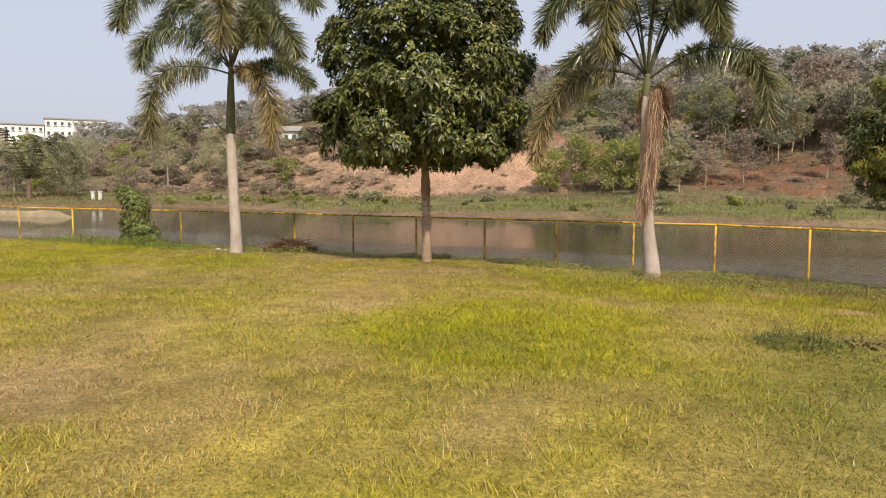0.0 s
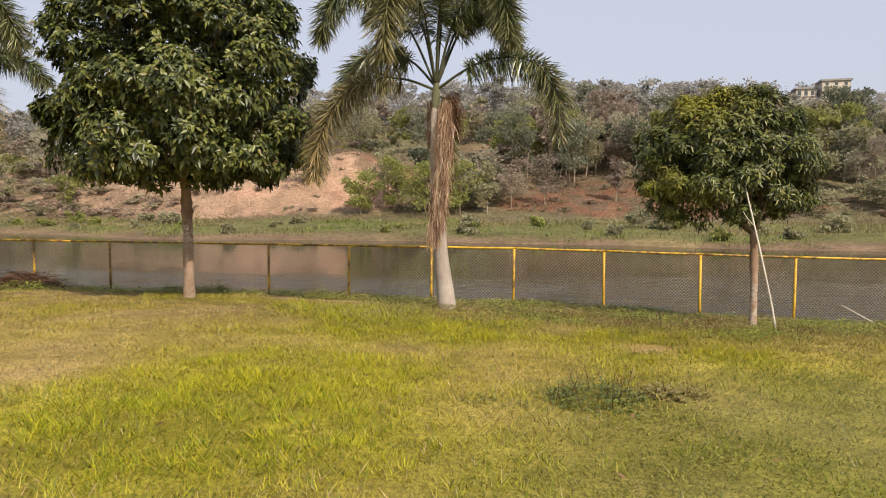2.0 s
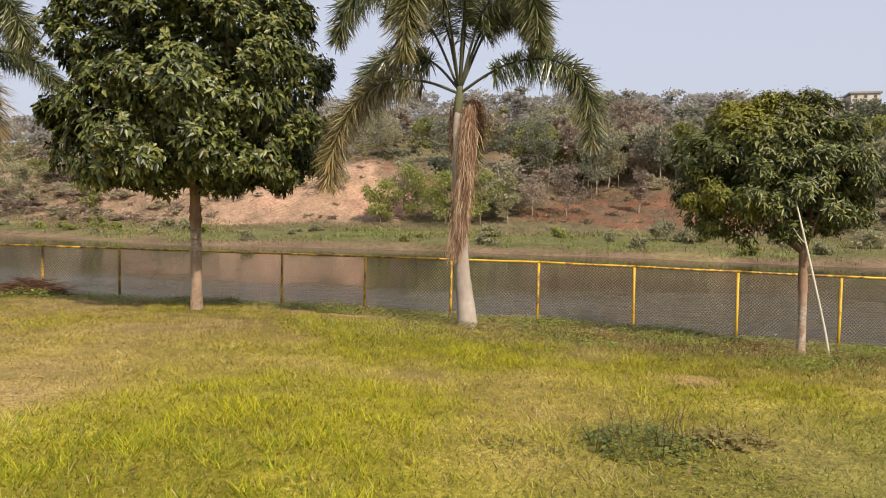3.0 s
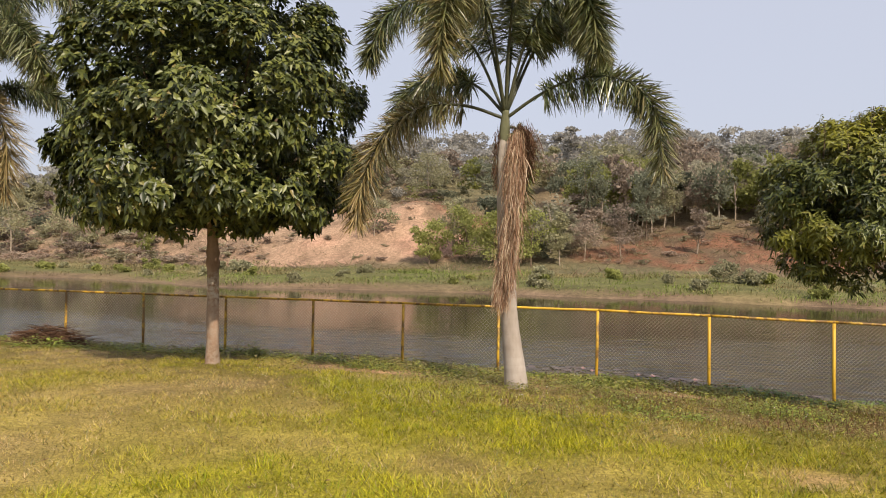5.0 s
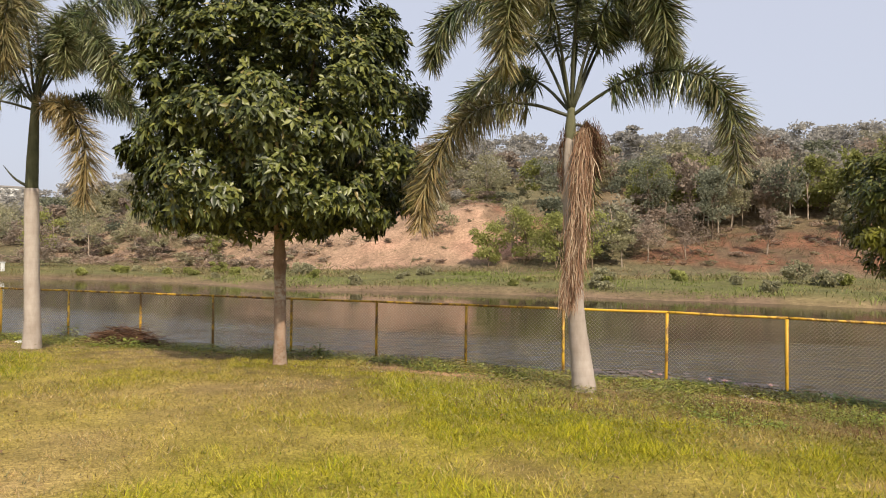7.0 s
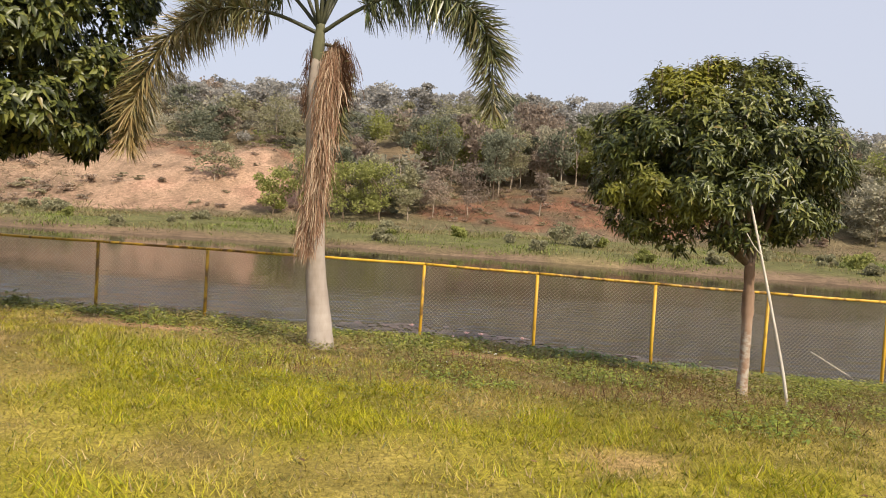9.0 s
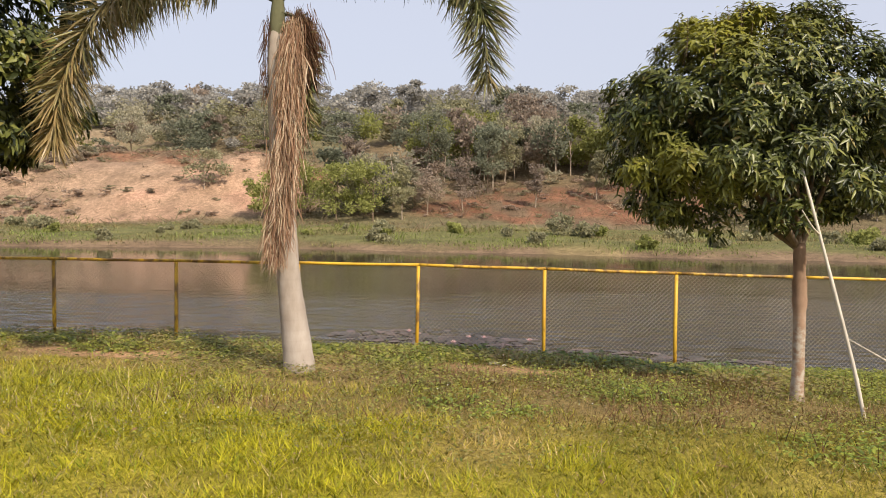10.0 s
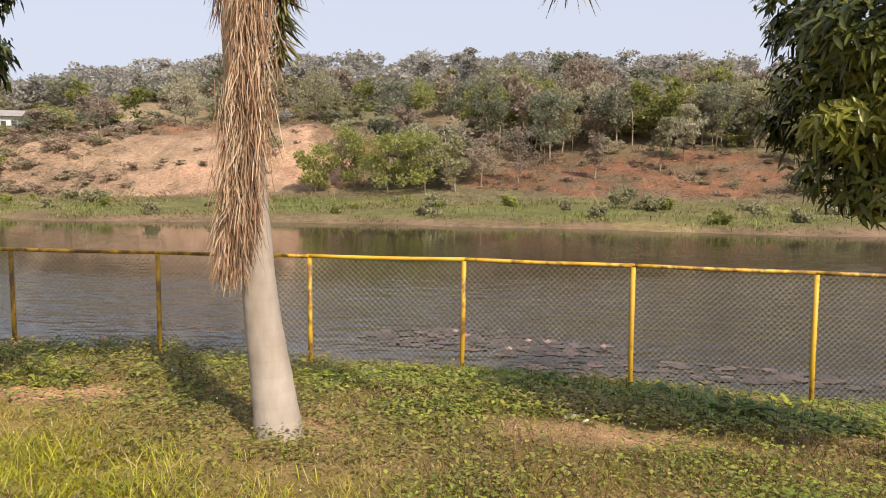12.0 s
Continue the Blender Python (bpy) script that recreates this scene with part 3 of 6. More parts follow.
# ---- palms ----
def frond(parent, points, dry0, dry1, leaf=0.33, count=430, label="", hang=0.22, start=0.16):
    """A bushy palm frond along a curve: a stalk with leaflets all round it, which droop."""
    line = spline(points, 40)
    v, q = tube(line, np.linspace(0.024, 0.004, 40), 6)
    stalk = part("frond", mesh_np("frond", v, q, M_RACHIS, smooth=True), None, parent, label)
    t = np.sort(rng.uniform(start, 1.0, count))
    t = np.repeat(t, 3)
    n = len(t)
    i = np.clip((t * 39).astype(int), 0, 38)
    base = line[i] + (line[i + 1] - line[i]) * (t * 39 - i)[:, None]
    along = unit(np.gradient(line, axis=0))[i]
    ref = unit(np.cross(along, np.array([[0.02, 0.03, 1.0]])))
    up = np.cross(ref, along)
    a = np.tile(np.array([0.0, 2.1, 4.2]), n // 3) + np.repeat(rng.uniform(0, 2 * np.pi, n // 3), 3)
    # more leaflets to the sides than on top
    a = a + 0.35 * np.sin(2 * a)
    radial = ref * np.cos(a)[:, None] + up * np.sin(a)[:, None]
    fwd = 0.10 + 0.55 * t ** 2 + rng.normal(0, 0.22, n)
    way = unit(radial + along * fwd[:, None] + rng.normal(0, 0.20, (n, 3)))
    way[:, 2] -= hang
    way = unit(way)
    size = leaf * np.interp(t, [0, 0.2, 0.5, 0.85, 1], [0.6, 0.8, 1.15, 1.05, 0.65]) * rng.uniform(0.75, 1.15, n) * np.where(way[:, 2] > 0.2, 0.72, 1.0)
    side = unit(np.cross(way, rng.normal(0, 1, (n, 3)) + np.array([[0, 0, 1.5]])))
    v, f, s = strips(base, way, side, size, rng.uniform(0.011, 0.020, n), rng.uniform(0.2, 1.3, n) * hang * 1.3, 3)
    dry = np.repeat(0.45 * (dry0 * 0.8 + (dry1 - dry0 * 0.8) * t ** 2.2) + 0.5 * np.clip(dry0 - 0.3, 0, 1) + rng.normal(0, 0.12, n), 8) + 0.14 * s ** 2
    tagged(part("frond_blade", mesh_np("frond_blade", v, f, M_FROND, {"dry": np.clip(dry, 0, 1)}), None, stalk), kind="stuff")


def strands(base, count, length, spread, lean, drop=1.0, material=None, name="dead_skirt", parent=None, label=""):
    """A bundle of thin dead strands that hang along a line of (place, half width) stations."""
    at = rng.uniform(0, 1, count) ** 1.0
    p = spline(base, 60)
    i = np.clip((at * 58).astype(int), 0, 58)
    root = p[i] + rng.normal(0, 1, (count, 3)) * np.array([spread, spread * 0.55, 0.05]) * (0.55 + 0.6 * np.sin(np.pi * np.clip(at * 0.9 + 0.1, 0, 1)))[:, None]
    way = unit(np.array([[lean, -0.03, -1.0]]) + rng.normal(0, 1, (count, 3)) * np.array([0.16, 0.14, 0.02]))
    size = length * rng.uniform(0.4, 1.25, count)
    end = p[-1, 2]
    size = np.minimum(size, np.maximum((root[:, 2] - end) * 1.15 + rng.uniform(0.05, 0.22, count), 0.12))
    side = unit(np.cross(way, rng.normal(0, 1, (count, 3))))
    v, f, s = strips(root, way, side, size, rng.uniform(0.003, 0.009, count), rng.uniform(-0.03, 0.05, count), 4, 0.4)
    curl = np.cumsum(rng.normal(0, 1, (count, 5, 3)) * np.array([0.030, 0.026, 0.01]), 1) * size[:, None, None]
    curl[:, 0] = 0
    v = v + np.repeat(curl, 2, 1).reshape(-1, 3)
    return tagged(part(name, mesh_np(name, v, f, material or M_STRAW), None, parent, label), kind="stuff")


def palm(trunk_line, radii, shaft_line, shaft_r, fronds, label):
    p = thing("foxtail_palm", label, "palm tree", "palms beside the fence")
    n = 40
    line = spline(trunk_line, n)
    r = np.interp(np.linspace(0, 1, n), np.linspace(0, 1, len(radii)), radii) * (1 + 0.012 * np.sin(np.arange(n) * 2.1))
    v, q = tube(line, r, 18, 0.012)
    part("trunk", mesh_np("trunk", v, q, M_PALM_TRUNK, smooth=True), None, p)
    line = spline(shaft_line, 16)
    v, q = tube(line, np.interp(np.linspace(0, 1, 16), np.linspace(0, 1, len(shaft_r)), shaft_r), 14, 0.01)
    part("crownshaft", mesh_np("crownshaft", v, q, M_PALM_SHAFT, smooth=True), None, p, "smooth green sheath under the fronds")
    for points, d0, d1, kw in fronds:
        frond(p, points, d0, d1, **kw)
    return p


def around(o, pts):
    return [(o[0] + a, o[1] + b, o[2] + c) for a, b, c in pts]


# the palm the camera walks up to
C2 = (-0.27, 13.62, 3.90)
palm_near = palm(
    [(-0.08, 13.78, 0.20), (-0.10, 13.77, 0.55), (-0.19, 13.75, 1.3), (-0.25, 13.70, 2.3), (-0.28, 13.64, 3.3), (-0.28, 13.62, 3.72)],
    [0.172, 0.150, 0.113, 0.106, 0.096, 0.070], [(-0.28, 13.62, 3.60), (-0.278, 13.62, 3.72), (-0.275, 13.62, 3.85), (-0.265, 13.62, 4.06)], [0.070, 0.074, 0.068, 0.045],
    [
        (around(C2, [(0, 0, 0.05), (-0.45, -0.12, 0.20), (-0.85, -0.25, 0.21), (-1.2, -0.35, 0.10), (-1.55, -0.42, -0.22), (-1.80, -0.48, -0.80), (-1.88, -0.5, -1.36)]), 0.5, 1.5, {"start": 0.2}),
        (around(C2, [(0, 0, 0.05), (0.40, -0.08, 0.30), (0.80, -0.15, 0.47), (1.28, -0.22, 0.50), (1.65, -0.30, 0.33), (1.90, -0.33, -0.05), (1.97, -0.35, -0.72)]), 0.0, 0.55, {"start": 0.2}),
        (around(C2, [(0, 0, 0.1), (-0.15, -0.45, 1.2), (-0.35, -1.0, 1.66), (-0.47, -1.45, 1.10), (-0.50, -1.65, 0.30)]), 0.3, 0.75, {"start": 0.25, "leaf": 0.40}),
        (around(C2, [(0, 0, 0.1), (-0.50, 0.05, 1.10), (-1.20, 0.1, 1.75), (-1.75, 0.15, 1.55), (-2.0, 0.2, 0.95)]), 0.0, 0.35, {"start": 0.22}),
        (around(C2, [(0, 0, 0.1), (0.30, -0.15, 1.1), (0.75, -0.35, 1.65), (1.08, -0.45, 1.35), (1.20, -0.5, 0.72)]), 0.0, 0.35, {"start": 0.22}),
        (around(C2, [(0, 0, 0.1), (-0.37, 0.15, 0.50), (-0.75, 0.3, 0.72), (-1.15, 0.4, 0.74), (-1.50, 0.5, 0.52), (-1.75, 0.55, 0.05)]), 0.0, 0.2, {"start": 0.25}),
        (around(C2, [(0, 0, 0.1), (0.35, 0.5, 1.15), (0.70, 1.05, 1.70), (1.05, 1.6, 1.55), (1.25, 1.9, 1.05)]), 0.0, 0.2, {"start": 0.22}),
        (around(C2, [(0, 0, 0.1), (0.10, -0.3, 1.3), (0.30, -0.75, 1.95), (0.42, -1.2, 1.75), (0.46, -1.5, 1.20)]), 0.1, 0.4, {"start": 0.26}),
        (around(C2, [(0, 0, 0.1), (0.05, 0.3, 1.4), (0.05, 0.8, 2.3), (0.0, 1.4, 2.3), (-0.1, 1.9, 1.7)]), 0.0, 0.2, {"start": 0.26}),
        (around(C2, [(0, 0, 0.1), (0.02, 0.02, 1.0), (0.12, 0.05, 1.8), (0.2, 0.1, 2.6)]), 0.0, 0.1, {"count": 200, "start": 0.26}),
        (around(C2, [(0, 0, 0.1), (-0.25, 0.2, 1.1), (-0.55, 0.35, 1.8), (-0.95, 0.5, 1.85), (-1.25, 0.6, 1.35)]), 0.0, 0.2, {"start": 0.22}),
        (around(C2, [(0, 0, 0.1), (0.28, 0.1, 0.95), (0.62, 0.2, 1.45), (0.98, 0.3, 1.35), (1.22, 0.35, 0.85)]), 0.0, 0.25, {"start": 0.26}),
    ],
    "foxtail palm with arching fronds and a skirt of dead strands")
strands([(-0.10, 13.48, 3.74), (-0.10, 13.43, 3.2), (-0.15, 13.42, 2.5), (-0.23, 13.48, 1.95), (-0.29, 13.52, 1.56)], 3000, 0.32, 0.052, -0.02, parent=palm_near, label="long brown dead flower strands")
strands([(-0.15, 13.58, 3.6), (-0.16, 13.58, 2.9), (-0.21, 13.60, 2.3), (-0.27, 13.62, 1.75)], 1300, 0.30, 0.050, 0.0, parent=palm_near, label="short brown strands round the trunk")
strands([(-0.36, 13.58, 3.80), (-0.37, 13.58, 3.55), (-0.37, 13.60, 3.12)], 170, 0.20, 0.022, -0.12, material=M_BRUSH, parent=palm_near, label="bristly brown old flower stalk")
strands([(-0.08, 13.58, 3.86), (0.01, 13.56, 3.60), (0.03, 13.56, 3.20)], 800, 0.24, 0.075, 0.25, material=M_BRUSH, parent=palm_near, label="dark bristly old flower stalk")
frond(palm_near, around(C2, [(0.04, 0.02, -0.05), (0.15, 0.04, -0.10), (0.27, 0.02, -0.45), (0.29, -0.04, -1.10)]), 0.25, 0.8, leaf=0.19, count=240, label="short frond hanging beside the trunk", start=0.28, hang=0.12)


def turned(pts):
    """The same curve turned about the upright, so that it spreads across the walk's line of sight."""
    return [(0.72 * a - 0.69 * b, 0.69 * a + 0.72 * b, c) for a, b, c in pts]


C1 = (-9.70, 13.9, 4.62)
palm_far = palm(
    [(-9.66, 13.9, 0.3), (-9.66, 13.9, 0.9), (-9.70, 13.9, 1.8), (-9.74, 13.9, 3.24)], [0.165, 0.135, 0.122, 0.118],
    [(-9.74, 13.9, 3.20), (-9.73, 13.9, 3.8), (-9.70, 13.9, 4.6), (-9.68, 13.9, 5.1)], [0.108, 0.098, 0.068, 0.035],
    [
        (around(C1, turned([(0, 0, 0.0), (-0.42, -0.1, 0.08), (-0.85, -0.15, 0.10), (-1.35, -0.2, 0.0), (-1.67, -0.25, -0.42), (-1.75, -0.3, -0.95), (-1.75, -0.3, -1.58)])), 0.4, 0.85, {"leaf": 0.40, "start": 0.2}),
        (around(C1, turned([(0, 0, 0.0), (0.30, -0.30, 0.12), (0.60, -0.50, -0.08), (0.82, -0.60, -0.70), (0.82, -0.65, -1.60)])), 0.85, 1.0, {"start": 0.08, "leaf": 0.43}),
        (around(C1, turned([(0, 0, 0.1), (-0.10, -0.6, 1.3), (-0.22, -1.1, 1.80), (-0.28, -1.5, 1.15), (-0.28, -1.7, 0.42)])), 0.4, 0.95, {"leaf": 0.52}),
        (around(C1, turned([(0, 0, 0.1), (-0.7, 0.1, 1.2), (-1.5, 0.2, 1.95), (-2.15, 0.25, 1.60), (-2.40, 0.3, 0.95)])), 0.0, 0.3, {"leaf": 0.42}),
        (around(C1, turned([(0, 0, 0.1), (0.45, -0.1, 1.2), (1.0, -0.2, 2.05), (1.6, -0.3, 2.15), (1.95, -0.4, 1.65)])), 0.0, 0.2, {"leaf": 0.42}),
        (around(C1, turned([(0, 0, 0.0), (0.6, 0.2, 0.26), (1.15, 0.3, 0.40), (1.67, 0.4, 0.26), (1.98, 0.5, -0.10)])), 0.0, 0.25, {}),
        (around(C1, turned([(0, 0, 0.1), (-0.26, 0.1, 0.38), (-0.77, 0.2, 0.84), (-1.35, 0.25, 1.02), (-1.83, 0.3, 0.70), (-1.95, 0.3, 0.10)])), 0.0, 0.2, {"leaf": 0.40}),
        (around(C1, turned([(0, 0, 0.1), (0.4, 0.5, 1.0), (0.85, 1.0, 1.35), (1.3, 1.4, 1.05), (1.5, 1.6, 0.45)])), 0.0, 0.2, {}),
        (around(C1, turned([(0, 0, 0.1), (0.3, -0.5, 1.0), (0.80, -0.9, 1.25), (1.15, -1.2, 0.85), (1.35, -1.3, 0.30)])), 0.05, 0.3, {"leaf": 0.40}),
        (around(C1, turned([(0, 0, 0.1), (0.02, 0.1, 1.2), (-0.1, 0.3, 2.1), (-0.25, 0.6, 2.5)])), 0.0, 0.1, {"count": 200}),
        (around(C1, turned([(0, 0, 0.1), (-0.35, 0.3, 1.1), (-0.75, 0.5, 1.75), (-1.15, 0.7, 1.7), (-1.5, 0.85, 1.15)])), 0.0, 0.2, {}),
        (around(C1, turned([(0, 0, 0.1), (0.25, 0.2, 1.2), (0.50, 0.35, 1.9), (0.85, 0.5, 1.9), (1.10, 0.6, 1.35)])), 0.0, 0.2, {}),
        (around(C1, turned([(0, 0, 0.1), (0.15, -0.35, 0.9), (0.35, -0.7, 1.35), (0.50, -1.0, 1.05), (0.55, -1.15, 0.50)])), 0.1, 0.4, {}),
    ],
    "foxtail palm with grey trunk, green sheath and browning lower fronds")
v_, q_ = tube(spline([(-9.72, 13.85, 3.25), (-9.9, 13.7, 3.4), (-10.05, 13.6, 3.62)], 8), np.linspace(0.035, 0.006, 8), 6)
part("leaf_sheath_stub", mesh_np("leaf_sheath_stub", v_, q_, M_RACHIS, smooth=True), None, palm_far)


# ---- broad-leaved trees ----
def crown_points(count, centre, radii, seed, flat=0.0, bunches=110, bunch=0.5, ragged=0.0):
    """Places and outward ways of leaf whorls: bunches round the outside of a domed crown, and a thin core."""
    g = np.random.default_rng(seed)
    R = np.array(radii)

    def dome(d, k):
        flare = np.minimum((1 - d[:, 2] ** 4) ** 0.25 / np.sqrt(1 - d[:, 2] ** 2 + 1e-6), 2.2)
        p = d * (np.abs(d).max(1, keepdims=True) ** -0.14)
        p[:, :2] *= np.where(d[:, 2] < 0, 0.40 + 0.60 * np.minimum(flare, 1.9), 1.0)[:, None]
        p[:, :2] *= (1 - 0.17 * np.clip(d[:, 2:], 0, 1))
        p = p * k[:, None] * R
        floor = -R[2] * (1 - flat) + 0.09 * R[0] * hash_noise(p[:, 0], p[:, 1], 0.45, seed)
        p[:, 2] = np.where(p[:, 2] < floor, floor + (p[:, 2] - floor) * g.uniform(0.0, 0.3, len(p)), p[:, 2])
        return p

    # bunch centres spread evenly over the dome
    i = np.arange(bunches) + 0.5
    z, a = 1 - 2 * i / bunches, i * 2.39996
    c = np.stack([np.sqrt(1 - z * z) * np.cos(a), np.sqrt(1 - z * z) * np.sin(a), z], -1)
    c = unit(c + g.normal(0, 0.10, c.shape))
    cs = dome(c, g.uniform(0.76 - 0.10 * ragged, 0.90 + 0.06 * ragged, bunches))
    rs = bunch * g.uniform(0.65, 1.2, bunches)
    n = int(count * 0.74)
    j = g.integers(0, bunches, n)
    d = unit(g.normal(size=(n, 3)) + 0.7 * c[j] + np.array([0, 0, 0.25]))
    pos = cs[j] + d * (rs[j] * g.uniform(0.45, 1.0, n) ** 0.6)[:, None] * np.array([1, 1, 0.72])
    e = unit(g.normal(size=(count - n, 3)))
    core = dome(e, g.uniform(0.35, 0.80, count - n))
    return np.vstack([pos, core]) + np.array(centre), np.vstack([unit(0.6 * d + 0.5 * c[j]), e])


def whorls(pos, out, per, length, width, seed, dry_at=None, fine=False):
    g = np.random.default_rng(seed)
    n = len(pos) * per
    base = np.repeat(pos, per, 0) + g.normal(0, 0.025, (n, 3))
    axis_ = unit(np.repeat(out, per, 0) * 0.8 + np.array([[0, 0, 0.45]]) + g.normal(0, 0.15, (n, 3)))
    a = np.tile(np.arange(per) * (2 * np.pi / per), len(pos)) + np.repeat(g.uniform(0, 6.28, len(pos)), per) + g.normal(0, 0.25, n)
    s = unit(np.cross(axis_, np.array([[0.13, 0.31, 1.0]]) + g.normal(0, 0.01, (n, 3))))
    w = np.cross(axis_, s)
    way = unit(s * np.cos(a)[:, None] + w * np.sin(a)[:, None] + axis_ * g.uniform(-0.15, 0.6, n)[:, None])
    L = length * g.uniform(0.65, 1.2, n)
    v, f = (fine_leaves if fine else leaves)(base, way, axis_, L, L * width * g.uniform(0.85, 1.15, n), g.uniform(0.08, 0.55, n))
    dry = np.zeros(len(v))
    if dry_at is not None:
        dry = np.repeat(dry_at, per * (8 if fine else 5))
    return v, f, dry


def broad_tree(label, base, fork, trunk_r, centre, radii, count, per, leaf, seed, flat=0.35, knots=(), yellow=None, limbs=12, pale=(0.9, 1.25), bunches=110, bunch=0.5, ragged=0.0, fine=False):
    g = np.random.default_rng(seed)
    t = thing("broadleaf_tree", label, "tree", "trees beside the fence")
    line = spline([(base[0], base[1], base[2] - 0.15), base, ((base[0] + fork[0]) / 2 + 0.01, (base[1] + fork[1]) / 2, (base[2] + fork[2]) / 2), fork], 44)
    h = line[:, 2] - base[2]
    r = np.interp(h, [-0.2, 0.0, 0.25, 1.0, fork[2] - base[2]], [trunk_r * 1.5, trunk_r * 1.25, trunk_r * 1.02, trunk_r, trunk_r * 0.9])
    for kz, kr in knots:
        r = r * (1 + kr * np.exp(-((h - kz) / 0.06) ** 2))
    v, q = tube(line, r, 16, 0.025)
    up_ = v[:, 2] - base[2]
    band = 0.9 * smooth01(pale[0] - 0.15, pale[0] + 0.1, up_) * smooth01(pale[1] + 0.15, pale[1] - 0.1, up_)
    band = np.maximum(band, 0.3 * (up_ < pale[0]))
    part("trunk", mesh_np("trunk", v, q, M_BARK, {"dry": band}, smooth=True), None, t)
    for i in range(limbs):
        a = i * 2.4 + g.uniform(-0.3, 0.3)
        up = g.uniform(0.1, 1.0)
        end = np.array(centre) + np.array(radii) * np.array([math.cos(a) * (1.05 - 0.6 * up), math.sin(a) * (1.05 - 0.6 * up), -0.45 + 1.1 * up]) * 0.8
        mid = np.array(fork) * 0.55 + end * 0.45 + np.array([0, 0, -0.12 * radii[2] + 0.25 * up])
        v, q = tube(spline([(fork[0], fork[1], fork[2] - 0.06), mid, end], 12), np.linspace(trunk_r * 0.55, 0.012, 12), 7)
        part("limb", mesh_np("limb", v, q, M_TWIG, smooth=True), None, t)
    pos, out = crown_points(count, centre, radii, seed, flat, bunches, bunch, ragged)
    dry = None
    if yellow:
        dry = np.zeros(len(pos))
        for c, rad, amount in yellow:
            dry = np.maximum(dry, amount * np.clip(1.2 - np.linalg.norm((pos - np.array(c)) / np.array(rad), axis=1), 0, 1))
    v, f, dr = whorls(pos, out, per, leaf, 0.33 if fine else 0.50, seed + 1, dry, fine)
    if fine:
        # young shoots that stand out of the top
        high = np.flatnonzero(pos[:, 2] > centre[2] + 0.55 * radii[2])
        pick = g.choice(high, 110, replace=False)
        tips = pos[pick] + np.column_stack([g.normal(0, 0.04, (110, 2)), g.uniform(0.02, 0.12, 110)])
        v2, f2, d2 = whorls(np.repeat(tips, 2, 0) - np.tile([[0, 0, 0], [0, 0, 0.06]], (110, 1)), np.tile([[0, 0, 1.0]], (220, 1)), 4, leaf * 0.75, 0.3, seed + 2, np.repeat(dry[pick], 2), True)
        v, f, dr = np.vstack([v, v2]), np.vstack([f, f2 + len(v)]), np.append(dr, d2)
        for p in tips[::2]:
            v2, q2 = tube(spline([p + np.array([0, 0, -0.3]), p + np.array([0.01, 0, -0.1]), p + np.array([0, 0, 0.03])], 5), np.linspace(0.006, 0.002, 5), 4)
            part("shoot", mesh_np("shoot", v2, q2, M_TWIG), None, t)
    part("crown", mesh_np("crown", v, f, M_LEAF, {"dry": dr}, smooth=True), None, t)
    return t


broad_tree("round-crowned broadleaf tree with dense dark leaves and knotty trunk", (-4.69, 13.9, 0.50), (-4.74, 13.9, 2.75), 0.088,
           (-4.74, 13.9, 4.50), (2.19, 2.2, 2.66), 8600, 9, 0.118, 11, 0.325, knots=((1.45, 0.28), (1.62, 0.2), (0.6, 0.08)), limbs=16, bunches=150, bunch=0.42)
broad_tree("small broadleaf tree with yellowing top leaves, a stick leans in it", (4.62, 13.36, 0.26), (4.60, 13.38, 1.74), 0.053,
           (4.20, 13.52, 2.88), (1.40, 0.88, 1.04), 5200, 8, 0.086, 23, 0.16, knots=((0.95, 0.3), (1.1, 0.25), (1.35, 0.15)),
           yellow=(((3.6, 13.0, 3.75), (0.9, 1.3, 0.5), 0.75), ((3.05, 12.9, 2.35), (0.55, 0.8, 0.4), 0.55), ((3.6, 12.9, 2.1), (0.5, 0.6, 0.3), 0.3)), limbs=12, pale=(0.0, 0.75), bunches=96, bunch=0.23, ragged=0.6, fine=True)


# ---- far woods ----
def far_crown(seed, h, w, clumps, per, leaf, droop=0.0):
    """Verts and triangles of one far tree's crown: clumps of leafy twigs round its limbs; base at the origin."""
    g = np.random.default_rng(seed)
    cs, rs = [], []
    for i in range(clumps):
        z = h * g.uniform(0.30, 0.93)
        k = math.sin(math.pi * min(1, max(0.05, (z / h - 0.15) / 0.9))) ** 0.6
        a = g.uniform(0, 6.28)
        rad = w * 0.5 * k * g.uniform(0.15, 0.9)
        cs.append((math.cos(a) * rad, math.sin(a) * rad, z))
        rs.append(w * g.uniform(0.11, 0.22))
    cs, rs = np.array(cs), np.array(rs)
    i = np.repeat(np.arange(clumps), per)
    d = unit(g.normal(size=(len(i), 3)))
    pos = cs[i] + d * (rs[i] * g.uniform(0.35, 1.05, len(i)))[:, None] * np.array([1, 1, 0.75])
    way = unit(d + g.normal(0, 0.6, (len(i), 3)) + np.array([0, 0, 0.2 - droop]))
    side = unit(np.cross(way, g.normal(size=(len(i), 3))))
    L = leaf * g.uniform(0.6, 1.4, len(i))[:, None]
    v = np.stack([pos - way * L * 0.55, pos + way * L * 0.35 + side * L * 0.45, pos + way * L * 0.5 - side * L * 0.40], 1).reshape(-1, 3)
    return v, np.arange(len(v)).reshape(-1, 3), cs


